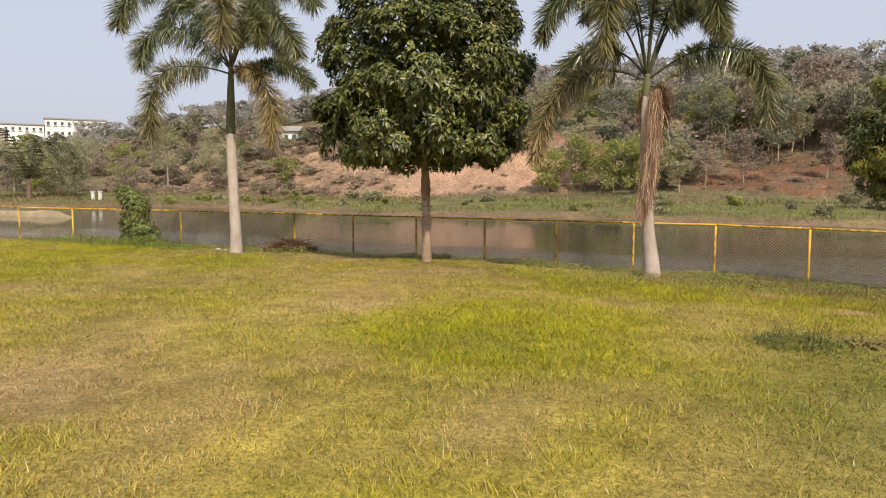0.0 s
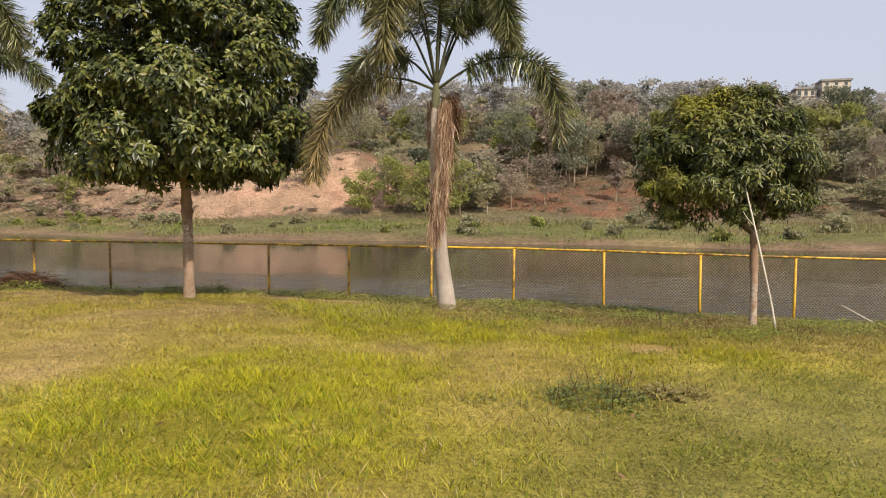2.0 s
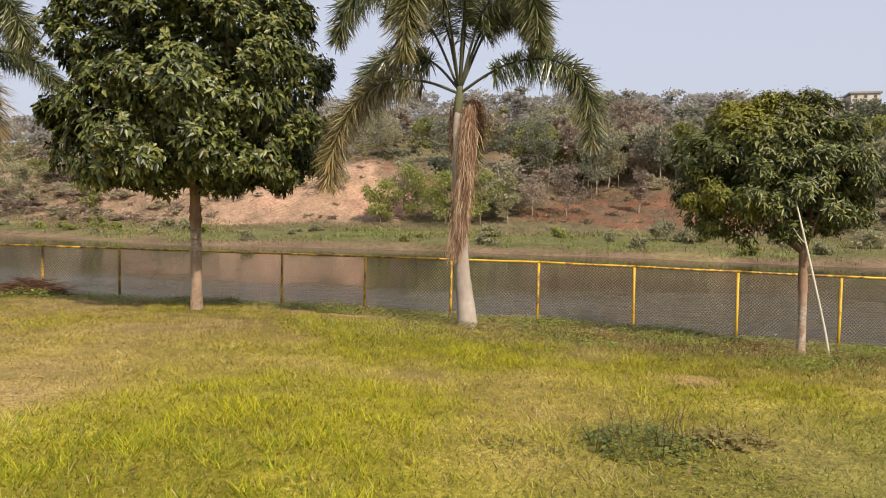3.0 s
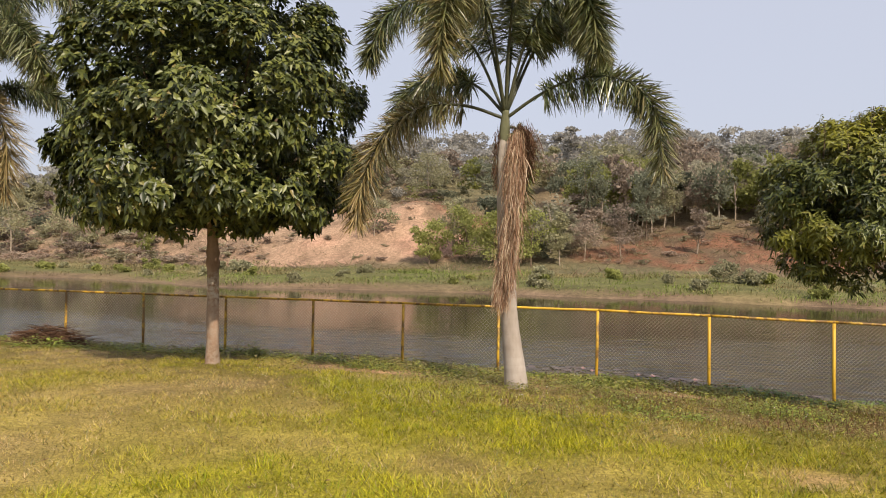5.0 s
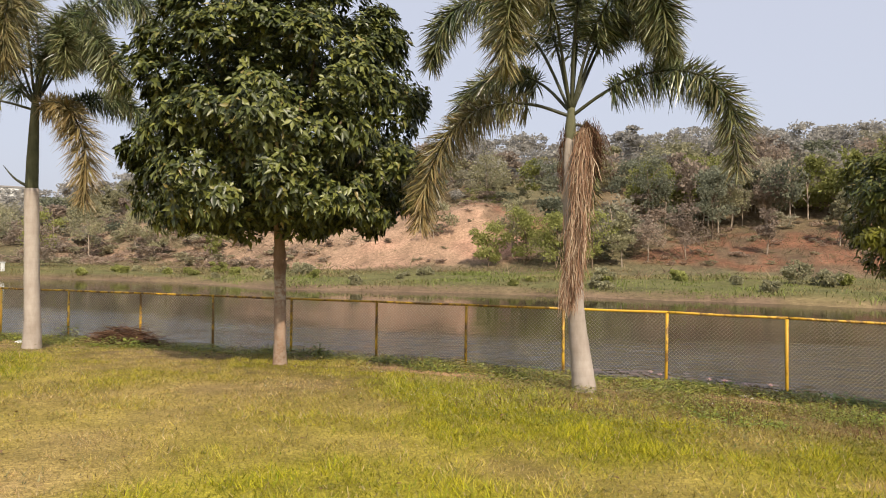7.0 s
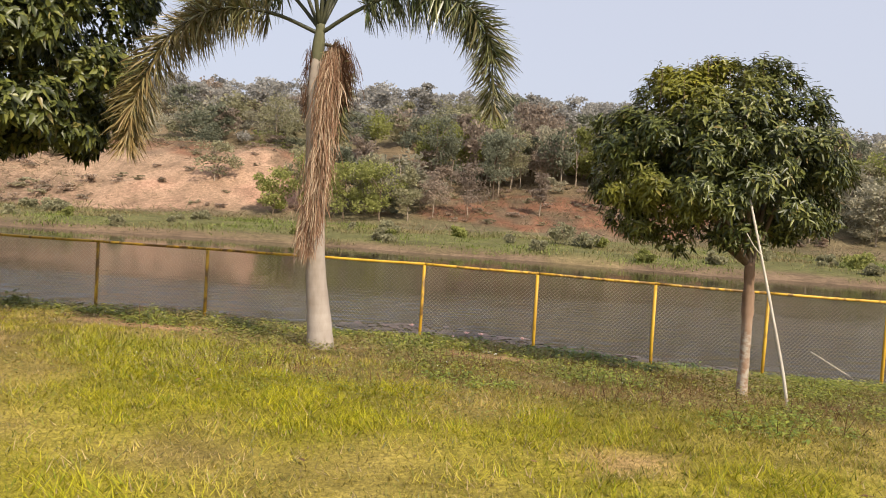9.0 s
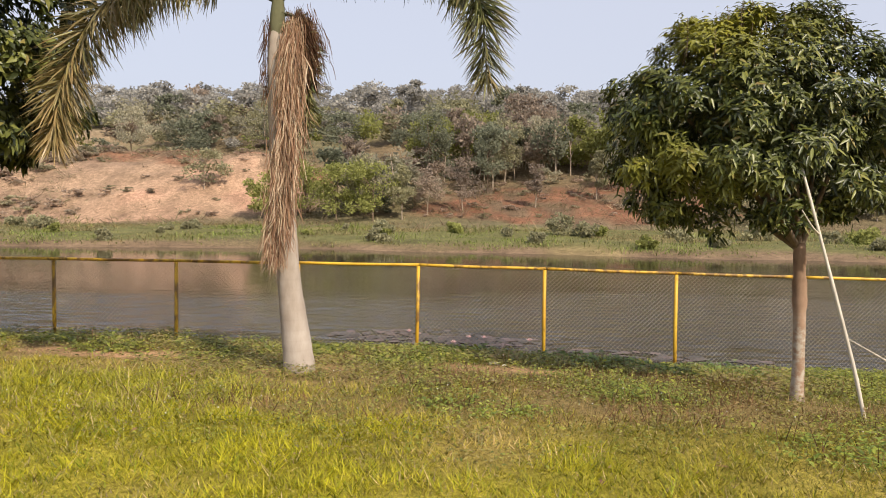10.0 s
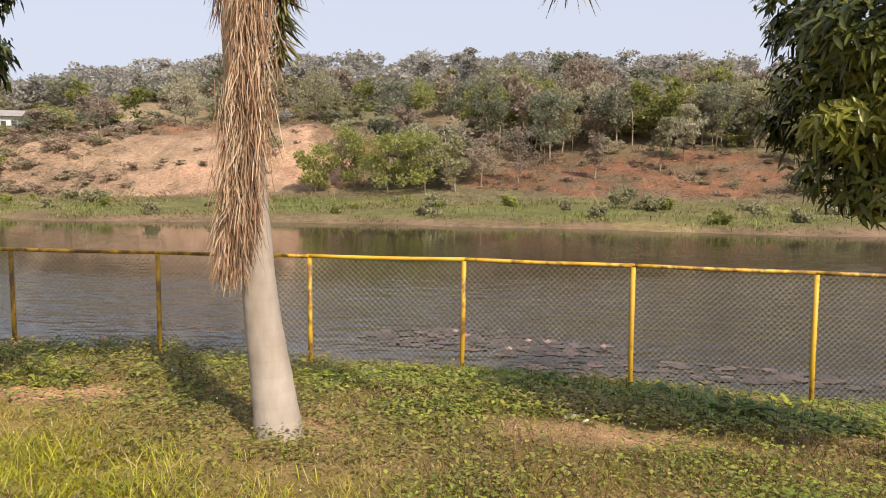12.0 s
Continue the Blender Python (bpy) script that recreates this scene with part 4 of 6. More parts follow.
def far_trunk(seed, h, w, cs, r):
    g = np.random.default_rng(seed)
    top = np.array([g.normal(0, 0.04 * h), g.normal(0, 0.04 * h), h * 0.8])
    bits = [tube(spline([(0, 0, -0.8), (g.normal(0, 0.02 * h), 0, h * 0.35), top], 8), np.linspace(r, r * 0.3, 8), 6)]
    for c in cs[:: max(1, len(cs) // 7)]:
        s = np.array([0, 0, min(h * 0.7, c[2] * 0.6)])
        bits.append(tube(spline([s, (s + c) / 2 + np.array([0, 0, 0.05 * h]), c], 5), np.linspace(r * 0.45, r * 0.1, 5), 4))
    return join(bits)


# foliage tints with distance haze mixed in; the grey is for the ridge
HAZE_GREY = (0.37, 0.355, 0.325)
OLIVE, HAZE_TAN, GREEN, BROWN, DARK = (0.30, 0.285, 0.175), (0.36, 0.335, 0.245), (0.27, 0.28, 0.095), (0.31, 0.25, 0.20), (0.19, 0.20, 0.14)
SHAPES = ((0.85, 14), (1.0, 15), (0.75, 12), (1.15, 16), (0.85, 13), (1.0, 12))
PROTO = [far_crown(100 + i, 1.0, w, k, 40, 0.068) for i, (w, k) in enumerate(SHAPES)]
PROTO_FINE = [far_crown(100 + i, 1.0, w, k, 76, 0.050) for i, (w, k) in enumerate(SHAPES)]
PROTO_TRUNK = [far_trunk(140 + i, 1.0, 0.8, p[2], 0.016) for i, p in enumerate(PROTO)]


def woodland():
    """The wooded hillside, too many trees to count, in one mesh."""
    g = np.random.default_rng(5)
    V, F, T, k = [], [], [], 0
    tv, tf, tk = [], [], 0
    spots = []
    for x, y in zip(g.uniform(-260, 112, 8000), g.uniform(79, 182, 8000)):
        u = y - 77 - np.interp(x, [-300, -90, -60, 60], [14, 8, 0, -3])
        if u < 1:
            continue
        red, tan = bare(np.array(x), np.array(y))
        open_ = max(float(red), float(tan))
        if open_ > 0.30 and g.uniform() < 0.985:
            continue
        if -108 < x < -46 and y < 130 and g.uniform() < 0.6:
            continue
        if x < -130 and g.uniform() < 0.55:
            continue
        if u < 30 and -10 < x < 50 and g.uniform() < 0.35:
            continue
        spots.append((x, y))
    spots = spots[:1150]
    front = len(spots)
    # the tall front row above the red slope
    spots += [(x, 95.5 + 15 * g.uniform() + 0.10 * x) for x in np.arange(-3, 58, 1.05)]
    for n, (x, y) in enumerate(spots):
        row = n >= front
        h = g.uniform(5.5, 9.5) if row else g.uniform(4.4, 7.6)
        bushy = not row and (g.uniform() < 0.3 or (44 < x < 78 and 118 < y < 168) or (-96 < x < -58 and y < 113))
        if bushy:
            h *= 0.55
        i = g.integers(len(PROTO))
        pv, pf, _ = (PROTO_FINE if y < 116 and -75 < x < 60 else PROTO)[i]
        a, s = g.uniform(0, 6.28), h
        R = np.array([[math.cos(a), -math.sin(a), 0], [math.sin(a), math.cos(a), 0], [0, 0, 1]])
        wide = g.uniform(1.0, 1.5) * (1.5 if bushy else 0.72 if row else 1.0)
        v = pv @ R.T * np.array([s * wide, s * wide, s]) + np.array([x, y, float(land(x, y)) - (0.25 * h if bushy else 0.08 * h)])
        mixw = g.uniform() + 0.3 * float(hash_noise(x, y, 22, 41))
        # farther trees more often take the hazed grey tint
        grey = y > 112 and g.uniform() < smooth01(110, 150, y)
        c = HAZE_GREY if grey else OLIVE if mixw < 0.30 else HAZE_TAN if mixw < 0.50 else BROWN if mixw < 0.75 else DARK if mixw < 0.97 else GREEN
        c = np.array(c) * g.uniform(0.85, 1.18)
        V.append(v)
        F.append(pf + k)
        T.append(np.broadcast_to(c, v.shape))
        k += len(v)
        if not bushy and y < 106:
            bv, bf = PROTO_TRUNK[i]
            tv.append(bv @ R.T * np.array([s, s, s]) + np.array([x, y, float(land(x, y))]))
            tf.append(bf + tk)
            tk += len(bv)
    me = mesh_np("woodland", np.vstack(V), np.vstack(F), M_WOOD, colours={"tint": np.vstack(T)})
    w = tagged(new("woodland", me), "olive and brown woods, haze painted into their pale tints", "woodland", kind="stuff")
    part("trunks", mesh_np("trunks", np.vstack(tv), np.vstack(tf), M_FAR_BARK), None, w, "pale thin trunks")


woodland()


def bank_trees():
    """Trees and bushes at the foot of the far slope that stand out singly."""
    g = np.random.default_rng(9)
    rows = [
        # x, y, height, width factor, colour, name
        (-18.6, 79.5, 5.6, 1.3, GREEN, "bush"), (-14.5, 80.5, 7.0, 1.2, GREEN, "bush"), (-10.8, 79.5, 6.8, 1.25, GREEN, "bush"), (-7.0, 79.0, 7.2, 1.1, GREEN, "bush"),
        (-9.0, 82.5, 8.0, 0.95, OLIVE, "tree"), (-4.0, 80.0, 6.0, 0.8, OLIVE, "tree"), (-16.5, 83.0, 6.8, 1.1, OLIVE, "tree"),
        (-1.5, 82.0, 5.0, 1.1, BROWN, "tree"), (2.5, 83.0, 6.0, 1.1, BROWN, "tree"), (5.5, 92.0, 8.5, 0.9, DARK, "tree"), (-2.0, 96.0, 10.0, 0.9, DARK, "tree"),
        (10.5, 85.0, 5.4, 0.55, BROWN, "tree"), (18.0, 88.0, 6.2, 0.6, OLIVE, "tree"), (21.5, 92.0, 6.8, 0.8, HAZE_TAN, "tree"), (26.0, 96.0, 8.5, 1.1, DARK, "tree"),
        (30.0, 98.0, 8.0, 1.0, OLIVE, "tree"), (13.0, 99.0, 9.0, 0.9, BROWN, "tree"), (34.0, 90.0, 6.0, 1.1, OLIVE, "tree"), (40.0, 88.0, 6.6, 1.0, BROWN, "tree"),
        (8.0, 99.0, 9.0, 1.0, OLIVE, "tree"), (-25.0, 104.0, 8.0, 1.2, OLIVE, "tree"), (-45.0, 106.0, 7.5, 1.2, HAZE_TAN, "tree"), (-66.0, 92.0, 5.0, 1.2, BROWN, "tree"),
        (-75.0, 88.0, 8.5, 1.0, OLIVE, "tree"), (-82.0, 86.0, 9.0, 1.0, OLIVE, "tree"), (-89.0, 84.0, 8.0, 1.1, GREEN, "tree"), (-97.0, 82.0, 9.0, 1.2, OLIVE, "tree"),
        (-104.0, 76.0, 8.0, 1.3, OLIVE, "tree"), (-92.0, 72.0, 6.0, 1.3, GREEN, "tree"), (-112.0, 80.0, 8.5, 1.2, HAZE_TAN, "tree"), (-70.0, 96.0, 7.0, 1.1, HAZE_TAN, "tree"),
        (-85.0, 66.0, 4.5, 1.3, GREEN, "bush"), (-100.0, 64.0, 5.0, 1.3, GREEN, "bush"), (-68.0, 84.0, 6.5, 0.8, OLIVE, "tree"),
        (-75.0, 63.0, 6.0, 1.5, OLIVE, "bush"), (-69.5, 66.5, 5.4, 1.4, BROWN, "bush"), (-84.0, 60.0, 5.2, 1.6, BROWN, "bush"), (-79.5, 66.0, 6.4, 1.4, OLIVE, "bush"),
    ]
    for n, (x, y, h, wf, c, kind) in enumerate(rows):
        name = "hillside_bush" if kind == "bush" else "hillside_tree"
        tone = "bright green" if c is GREEN else "brown half-bare" if c is BROWN else "dark green" if c is DARK else "olive"
        t = thing(name, f"{tone} {kind} at the foot of the far slope", kind, "trees along the far bank")
        v, f, cs = far_crown(300 + n, h, h * 0.75 * wf, 22, 115 if c is not BROWN else 70, 0.23 if c is not BROWN else 0.20)
        if kind == "bush":
            v[:, 2] -= 0.10 * h
        z = float(land(x, y))
        v = v + np.array([x, y, z])
        bv, bf = far_trunk(400 + n, h, h * 0.7, cs, 0.012 * h + 0.02)
        if kind == "bush":
            bv[:, 2] *= 0.8
        part("trunk", mesh_np("trunk", bv + np.array([x, y, z]), bf, M_FAR_BARK if c in (OLIVE, BROWN) else M_TWIG), None, t)
        tint = np.broadcast_to(np.array(c) * g.uniform(0.95, 1.25), v.shape)
        part("crown", mesh_np("crown", v, f, M_WOOD, colours={"tint": tint}), None, t)


bank_trees()


# ---- buildings in the distance ----
def block(name, label, origin, size, storeys, bays, yaw, wall_mat, roof="flat", group="", win=(0.5, 0.5)):
    """A far building: wall, roof, and rows of windows set into its front and one end."""
    w, d, h = size
    t = thing(name, label, "building", group, at=origin)
    t.rotation_euler = (0, 0, radians(yaw))
    bm = bmesh.new()
    box(bm, -w / 2, 0, -3, w / 2, d, h)
    part("wall", bm, wall_mat, t)
    bm = bmesh.new()
    if roof == "flat":
        for x0, y0, x1, y1 in ((-w / 2 - 0.3, -0.3, w / 2 + 0.3, 0.0), (-w / 2 - 0.3, d, w / 2 + 0.3, d + 0.3), (-w / 2 - 0.3, 0, -w / 2, d), (w / 2, 0, w / 2 + 0.3, d)):
            box(bm, x0, y0, h - 0.15, x1, y1, h + 0.25)
        box(bm, -w / 2 + 0.01, 0.01, h + 0.003, w / 2 - 0.01, d - 0.01, h + 0.12)
    else:
        a = [bm.verts.new(p) for p in ((-w / 2 - 0.5, -0.6, h), (w / 2 + 0.5, -0.6, h), (w / 2 + 0.5, d + 0.6, h), (-w / 2 - 0.5, d + 0.6, h), (-w / 2 - 0.5, d / 2, h + d * 0.28), (w / 2 + 0.5, d / 2, h + d * 0.28))]
        for q in ((0, 1, 5, 4), (2, 3, 4, 5), (0, 4, 3), (1, 2, 5), (3, 2, 1, 0)):
            bm.faces.new([a[i] for i in q])
    part("roof", bm, M_ROOF, t)
    sh = h / storeys
    shapes = {}
    for s in range(storeys):
        for b in range(bays):
            cx, cz = -w / 2 + w * (b + 0.5) / bays, sh * (s + 0.5)
            ww, wh = w / bays * win[0], sh * win[1]
            if "pane" not in shapes:
                bm = bmesh.new()
                box(bm, -ww / 2, -0.03, -wh / 2, ww / 2, 0.05, wh / 2)
                shapes["pane"] = bm_mesh(bm, "window", M_GLASS_DARK)
                bm = bmesh.new()
                box(bm, -ww / 2 - 0.15, -0.35, -wh / 2 - 0.15, ww / 2 + 0.15, 0.02, -wh / 2 - 0.004)
                shapes["sill"] = bm_mesh(bm, "window_sill", wall_mat)
            o = new("window", shapes["pane"])
            o.parent, o.location = t, (cx, -0.01, cz)
            q = new("window_sill", shapes["sill"])
            q.parent = o
    return t


def bm_mesh(bm, name, material):
    me = bpy.data.meshes.new(name)
    bmesh.ops.recalc_face_normals(bm, faces=bm.faces)
    bm.to_mesh(me)
    bm.free()
    me.materials.append(material)
    return me


block("apartment_building", "long white four-storey building on the far rise", (-190.5, 136.5, 8.6), (19, 9, 10.4), 4, 11, 50, M_WHITE, group="white blocks", win=(0.40, 0.34))
block("apartment_building", "taller white four-storey building with dark windows", (-179, 150, 9.6), (16, 9, 11.4), 4, 9, 50, M_WHITE, group="white blocks", win=(0.40, 0.34))
block("shed", "low grey shed with a flat roof", (-163, 102, 7.4), (24, 9, 7.2), 2, 6, 50, M_STONE, group="")
block("house", "small white house among dry bushes", (-77.8, 111, 9.4), (6.0, 4, 2.8), 1, 4, 20, M_WHITE, roof="gable")
block("house", "unfinished pale house on the wooded ridge", (66.0, 165, 27.2), (5.6, 5, 3.4), 2, 3, -8, M_CREAM, win=(0.32, 0.42))
block("house", "low pale house on the wooded ridge", (60.5, 167, 27.0), (4.0, 4, 2.2), 1, 3, -8, M_CREAM)


# ---- coconut palm on the left bank ----
def coconut(x, y, h):
    z = float(land(x, y))
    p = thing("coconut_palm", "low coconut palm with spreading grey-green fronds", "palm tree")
    v, q = tube(spline([(x, y, z - 0.5), (x + 0.1, y, z + h * 0.10), (x, y, z + h * 0.22)], 10), np.linspace(0.35, 0.22, 10), 8)
    part("trunk", mesh_np("trunk", v, q, M_TWIG, smooth=True), None, p)
    g = np.random.default_rng(3)
    for i in range(15):
        a, up = i * 2.4, g.uniform(-0.2, 1.0)
        r = h * 0.62 * (1.1 - 0.55 * up)
        c = np.array([math.cos(a), math.sin(a), 0])
        o = np.array([x, y, z + h * 0.21])
        pts = [o, o + c * r * 0.4 + np.array([0, 0, h * (0.16 + 0.36 * up)]), o + c * r * 0.85 + np.array([0, 0, h * (0.16 + 0.56 * up)]), o + c * r * 1.1 + np.array([0, 0, h * (-0.02 + 0.60 * up)])]
        line = spline(pts, 24)
        v, q = tube(line, np.linspace(0.07, 0.015, 24), 5)
        stalk = part("frond", mesh_np("frond", v, q, M_RACHIS), None, p)
        t = np.repeat(np.linspace(0.12, 1, 60), 2)
        k = np.clip((t * 23).astype(int), 0, 22)
        along = unit(np.gradient(line, axis=0))[k]
        side = unit(np.cross(along, np.array([[0, 0, 1.0]]))) * np.tile([1, -1], 60)[:, None]
        way = unit(side + along * 0.7 + np.array([[0, 0, -0.35]]))
        L = 1.15 * np.sin(np.pi * np.clip(0.15 + t * 0.75, 0, 1)) + 0.15
        v, f, s = strips(line[k], way, along, L, np.full(len(t), 0.2), np.full(len(t), 0.3), 2)
        tagged(part("frond_blade", mesh_np("frond_blade", v, f, M_FROND, {"dry": np.full(len(v), 0.2)}), None, stalk), kind="stuff")


coconut(-77.0, 58.5, 10.2)
for px, py in ((-66.4, 58.5), (-65.6, 58.8)):
    post = thing("white_post", "short white painted post on the far bank", "post", "white posts", at=(px, py, float(land(px, py))))
    bm = bmesh.new()
    box(bm, -0.14, -0.14, -0.3, 0.14, 0.14, 0.9, 0.02)
    part("shaft", bm, M_WHITE, post)
    bm = bmesh.new()
    box(bm, -0.2, -0.2, 0.904, 0.2, 0.2, 1.0, 0.02)
    part("cap", bm, M_WHITE, post)


# ---- sticks, stones, litter ----
def pole(label, pts, r0, r1, side_twig=False):
    p = thing("wooden_pole", label, "pole")
    line = spline(pts, 18)
    v, q = tube(line, np.linspace(r0, r1, 18) * (1 + 0.12 * (np.arange(18) % 5 == 0)), 8, 0.03)
    part("stick", mesh_np("stick", v, q, M_POLE, smooth=True), None, p)
    if side_twig:
        v, q = tube(spline([line[13], line[13] + np.array([-0.08, -0.03, 0.07]), line[13] + np.array([-0.17, -0.04, 0.20])], 6), np.linspace(0.009, 0.004, 6), 5)
        part("side_twig", mesh_np("side_twig", v, q, M_POLE), None, p)


pole("pale bamboo pole leaning into the small tree", [(4.61, 12.25, 0.30), (4.55, 12.36, 0.8), (4.42, 12.56, 1.6), (4.27, 12.74, 2.40)], 0.016, 0.011, True)
pole("grey branch slanting out of the pond", [(9.6, 18.5, -0.95), (8.8, 18.5, -0.45), (8.0, 18.5, 0.0)], 0.022, 0.012)


def stone(label, x, y, s, squash, material=None, name="stone"):
    bm = bmesh.new()
    bmesh.ops.create_icosphere(bm, subdivisions=2, radius=1)
    g = random.Random(int(x * 100 + y * 7))
    for v in bm.verts:
        v.co *= 1 + g.uniform(-0.16, 0.16)
        v.co = Vector((v.co.x * s, v.co.y * s * 0.7, v.co.z * s * squash))
    ob = new(name, bm_mesh(bm, name, material or M_STONE))
    ob.location = (x, y, float(land(x, y)) + s * squash * 0.4)
    ob.rotation_euler = (0, 0, g.uniform(0, 3))
    tagged(ob, label, name.replace("_", " "), "stones by the fence" if name == "stone" else "scraps on the lawn")


for x, y, s in ((-0.10, 16.75, 0.17), (0.15, 16.7, 0.14), (3.35, 16.1, 0.10), (1.9, 14.6, 0.07), (4.1, 16.9, 0.16), (3.2, 17.0, 0.13), (5.0, 17.0, 0.14)):
    stone("flat grey stone on the bank", x, y, s, 0.35)
for x, y, s in ((-10.8, 14.6, 0.09), (-10.6, 14.65, 0.06), (2.0, 14.55, 0.03), (-1.9, 15.9, 0.03)):
    stone("crumpled white scrap lying in the grass", x, y, s, 0.4, M_LITTER, "litter")


# ---- water lilies ----
def lilies():
    g = np.random.default_rng(31)
    V, F, k = [], [], 0
    for cx, cy, rx, ry, n in ((0.6, 20.6, 1.7, 0.7, 170), (1.9, 20.0, 1.4, 0.55, 120), (3.6, 18.9, 2.1, 0.5, 110), (-4.6, 19.4, 1.5, 0.5, 26), (5.6, 18.6, 1.2, 0.3, 36), (-0.2, 18.6, 1.2, 0.25, 18)):
        for _ in range(n):
            a, r = g.uniform(0, 6.28), math.sqrt(g.uniform(0, 1))
            x, y, s = cx + rx * r * math.cos(a), cy + ry * r * math.sin(a), g.uniform(0.05, 0.12)
            b = g.uniform(0, 6.28) + np.linspace(0.25, 6.03, 11)
            rim = np.stack([x + s * np.cos(b), y + s * np.sin(b), WATER + 0.006 + g.uniform(0, 0.006) + 0.004 * (g.uniform(0, 1, 11) > 0.8)], -1)
            V.append(np.vstack([[(x, y, WATER + 0.006)], rim]))
            F.append(np.array([(0, i, i + 1) for i in range(1, 11)]) + k)
            k += 12
    tagged(new("lily_pads", mesh_np("lily_pads", np.vstack(V), np.vstack(F), M_PAD)), "floating brown-green lily pads near the bank", "lily pads", kind="stuff")
    for x, y in ((0.75, 20.6), (1.75, 20.35), (2.05, 20.3), (1.45, 19.75), (-4.9, 19.6), (-4.7, 19.35), (-4.0, 19.5), (0.55, 20.9), (2.9, 20.1)):
        fl = thing("water_lily", "pink and white water lily flower floating", "flower", "water lilies", at=(x, y, WATER + 0.02))
        for ring, (n, tilt, L) in enumerate(((7, 0.5, 0.085), (6, 1.1, 0.07))):
            for i in range(n):
                a = i * 6.283 / n + ring * 0.4
                c = np.array([[math.cos(a) * math.cos(tilt), math.sin(a) * math.cos(tilt), math.sin(tilt)]])
                v, f = leaves(np.zeros((1, 3)), c, np.array([[0, 0, 1.0]]), np.array([L]), np.array([0.04]), np.array([0.0]))
                part("petal", mesh_np("petal", v, f, M_PETAL), None, fl)


lilies()


# ---- weeds, bushes, brush ----
def weed_leaves(spots, g, per, length, height, width=0.5, small=False):
    """Low broad-leaved plants: rosettes of leaves on short stems at the spots."""
    n = len(spots) * per
    b = np.repeat(spots, per, 0) + g.normal(0, 1, (n, 3)) * np.array([0.06, 0.06, 0])
    hgt = g.uniform(0.1, 1.0, n) * np.repeat(height, per)
    b[:, 2] += hgt
    a = g.uniform(0, 6.28, n)
    way = unit(np.stack([np.cos(a), np.sin(a), g.uniform(-0.15, 0.7, n)], -1))
    L = np.repeat(length, per) * g.uniform(0.6, 1.3, n)
    if not small:
        return leaves(b, way, np.tile([[0, 0, 1.0]], (n, 1)), L, L * width, g.uniform(0.1, 0.5, n))
    side = unit(np.cross(way, np.array([[0, 0, 1.0]]) + g.normal(0, 0.3, (n, 3)))) * (L * width * 0.5)[:, None]
    mid = b + way * (L * 0.45)[:, None]
    v = np.stack([b, mid + side, b + way * L[:, None] - np.array([[0, 0, 0.25]]) * L[:, None], mid - side], 1).reshape(-1, 3)
    return v, np.arange(4 * n).reshape(-1, 4)


def bank_weeds():
    g = np.random.default_rng(41)
    pts = []
    for x, y in zip(g.uniform(-19, 9, 56000), g.uniform(10.3, 17.9, 56000)):
        k = smooth01(13.6, 16.6, y + 0.25 * hash_noise(x, y, 1.5, 51)) * (0.30 + 0.75 * max(0, float(hash_noise(x, y, 0.9, 52))))
        k += 0.7 * blob(x, y, -14.5, 14.8, 3.0, 1.2) + 0.5 * blob(x, y, 2.5, 15.9, 2.0, 0.8)
        k += 0.55 * smooth01(-3.0, 1.0, x) * smooth01(10.2, 12.0, y) * max(0, float(hash_noise(x, y, 0.7, 53)) + 0.35)
        k -= 0.6 * blob(x, y, 2.0, 14.15, 1.2, 0.42)
        if g.uniform() < k:
            pts.append((x, y))
    for x, y in zip(g.uniform(1.2, 9.5, 15000), g.uniform(3.8, 10.5, 15000)):
        if g.uniform() < 0.75 * blob(x, y, 5.2, 6.6, 3.6, 3.2) * smooth01(-0.45, 0.5, hash_noise(x, y, 0.9, 56) + 0.5 * hash_noise(x, y, 0.35, 57)):
            pts.append((x, y))
    for x, y in zip(g.uniform(-2.6, 6.6, 26000), g.uniform(10.6, 15.6, 26000)):
        k = smooth01(-2.6, -0.4, x) * smooth01(10.6, 12.2, y) * smooth01(-0.5, 0.5, hash_noise(x, y, 0.55, 58) + 0.4 * hash_noise(x, y, 0.2, 59))
        if g.uniform() < 0.32 * k * (1 - 0.9 * dirt_patch(x, y)):
            pts.append((x, y))
    pts = np.array(pts)
    z = land(pts[:, 0], pts[:, 1])
    sp = np.column_stack([pts, z])
    n = len(sp)
    patch = hash_noise(pts[:, 0], pts[:, 1], 0.8, 54) + 0.6 * hash_noise(pts[:, 0], pts[:, 1], 0.3, 55)
    v, f = weed_leaves(sp, g, 8, np.interp(pts[:, 1], [9, 12, 13.5, 15.5], [0.020, 0.026, 0.034, 0.052]) * g.uniform(0.7, 1.4, n), g.uniform(0.04, 0.15, n) * np.interp(pts[:, 1], [9.5, 11.5], [0.5, 1]) * np.where(pts[:, 0] < -0.5, np.interp(pts[:, 1], [15, 16.4], [1, 1.35]), 1), small=True)
    dry = np.repeat(np.clip(g.normal(0.10, 0.28, n) + 0.16 * smooth01(15, 13, pts[:, 1]) + 0.5 * patch, 0, 0.9), 32)
    tagged(new("bank_weeds", mesh_np("bank_weeds", v, f, M_WEED, {"dry": dry})), "low green broad-leaved weeds along the fence", "weeds", kind="stuff")


bank_weeds()


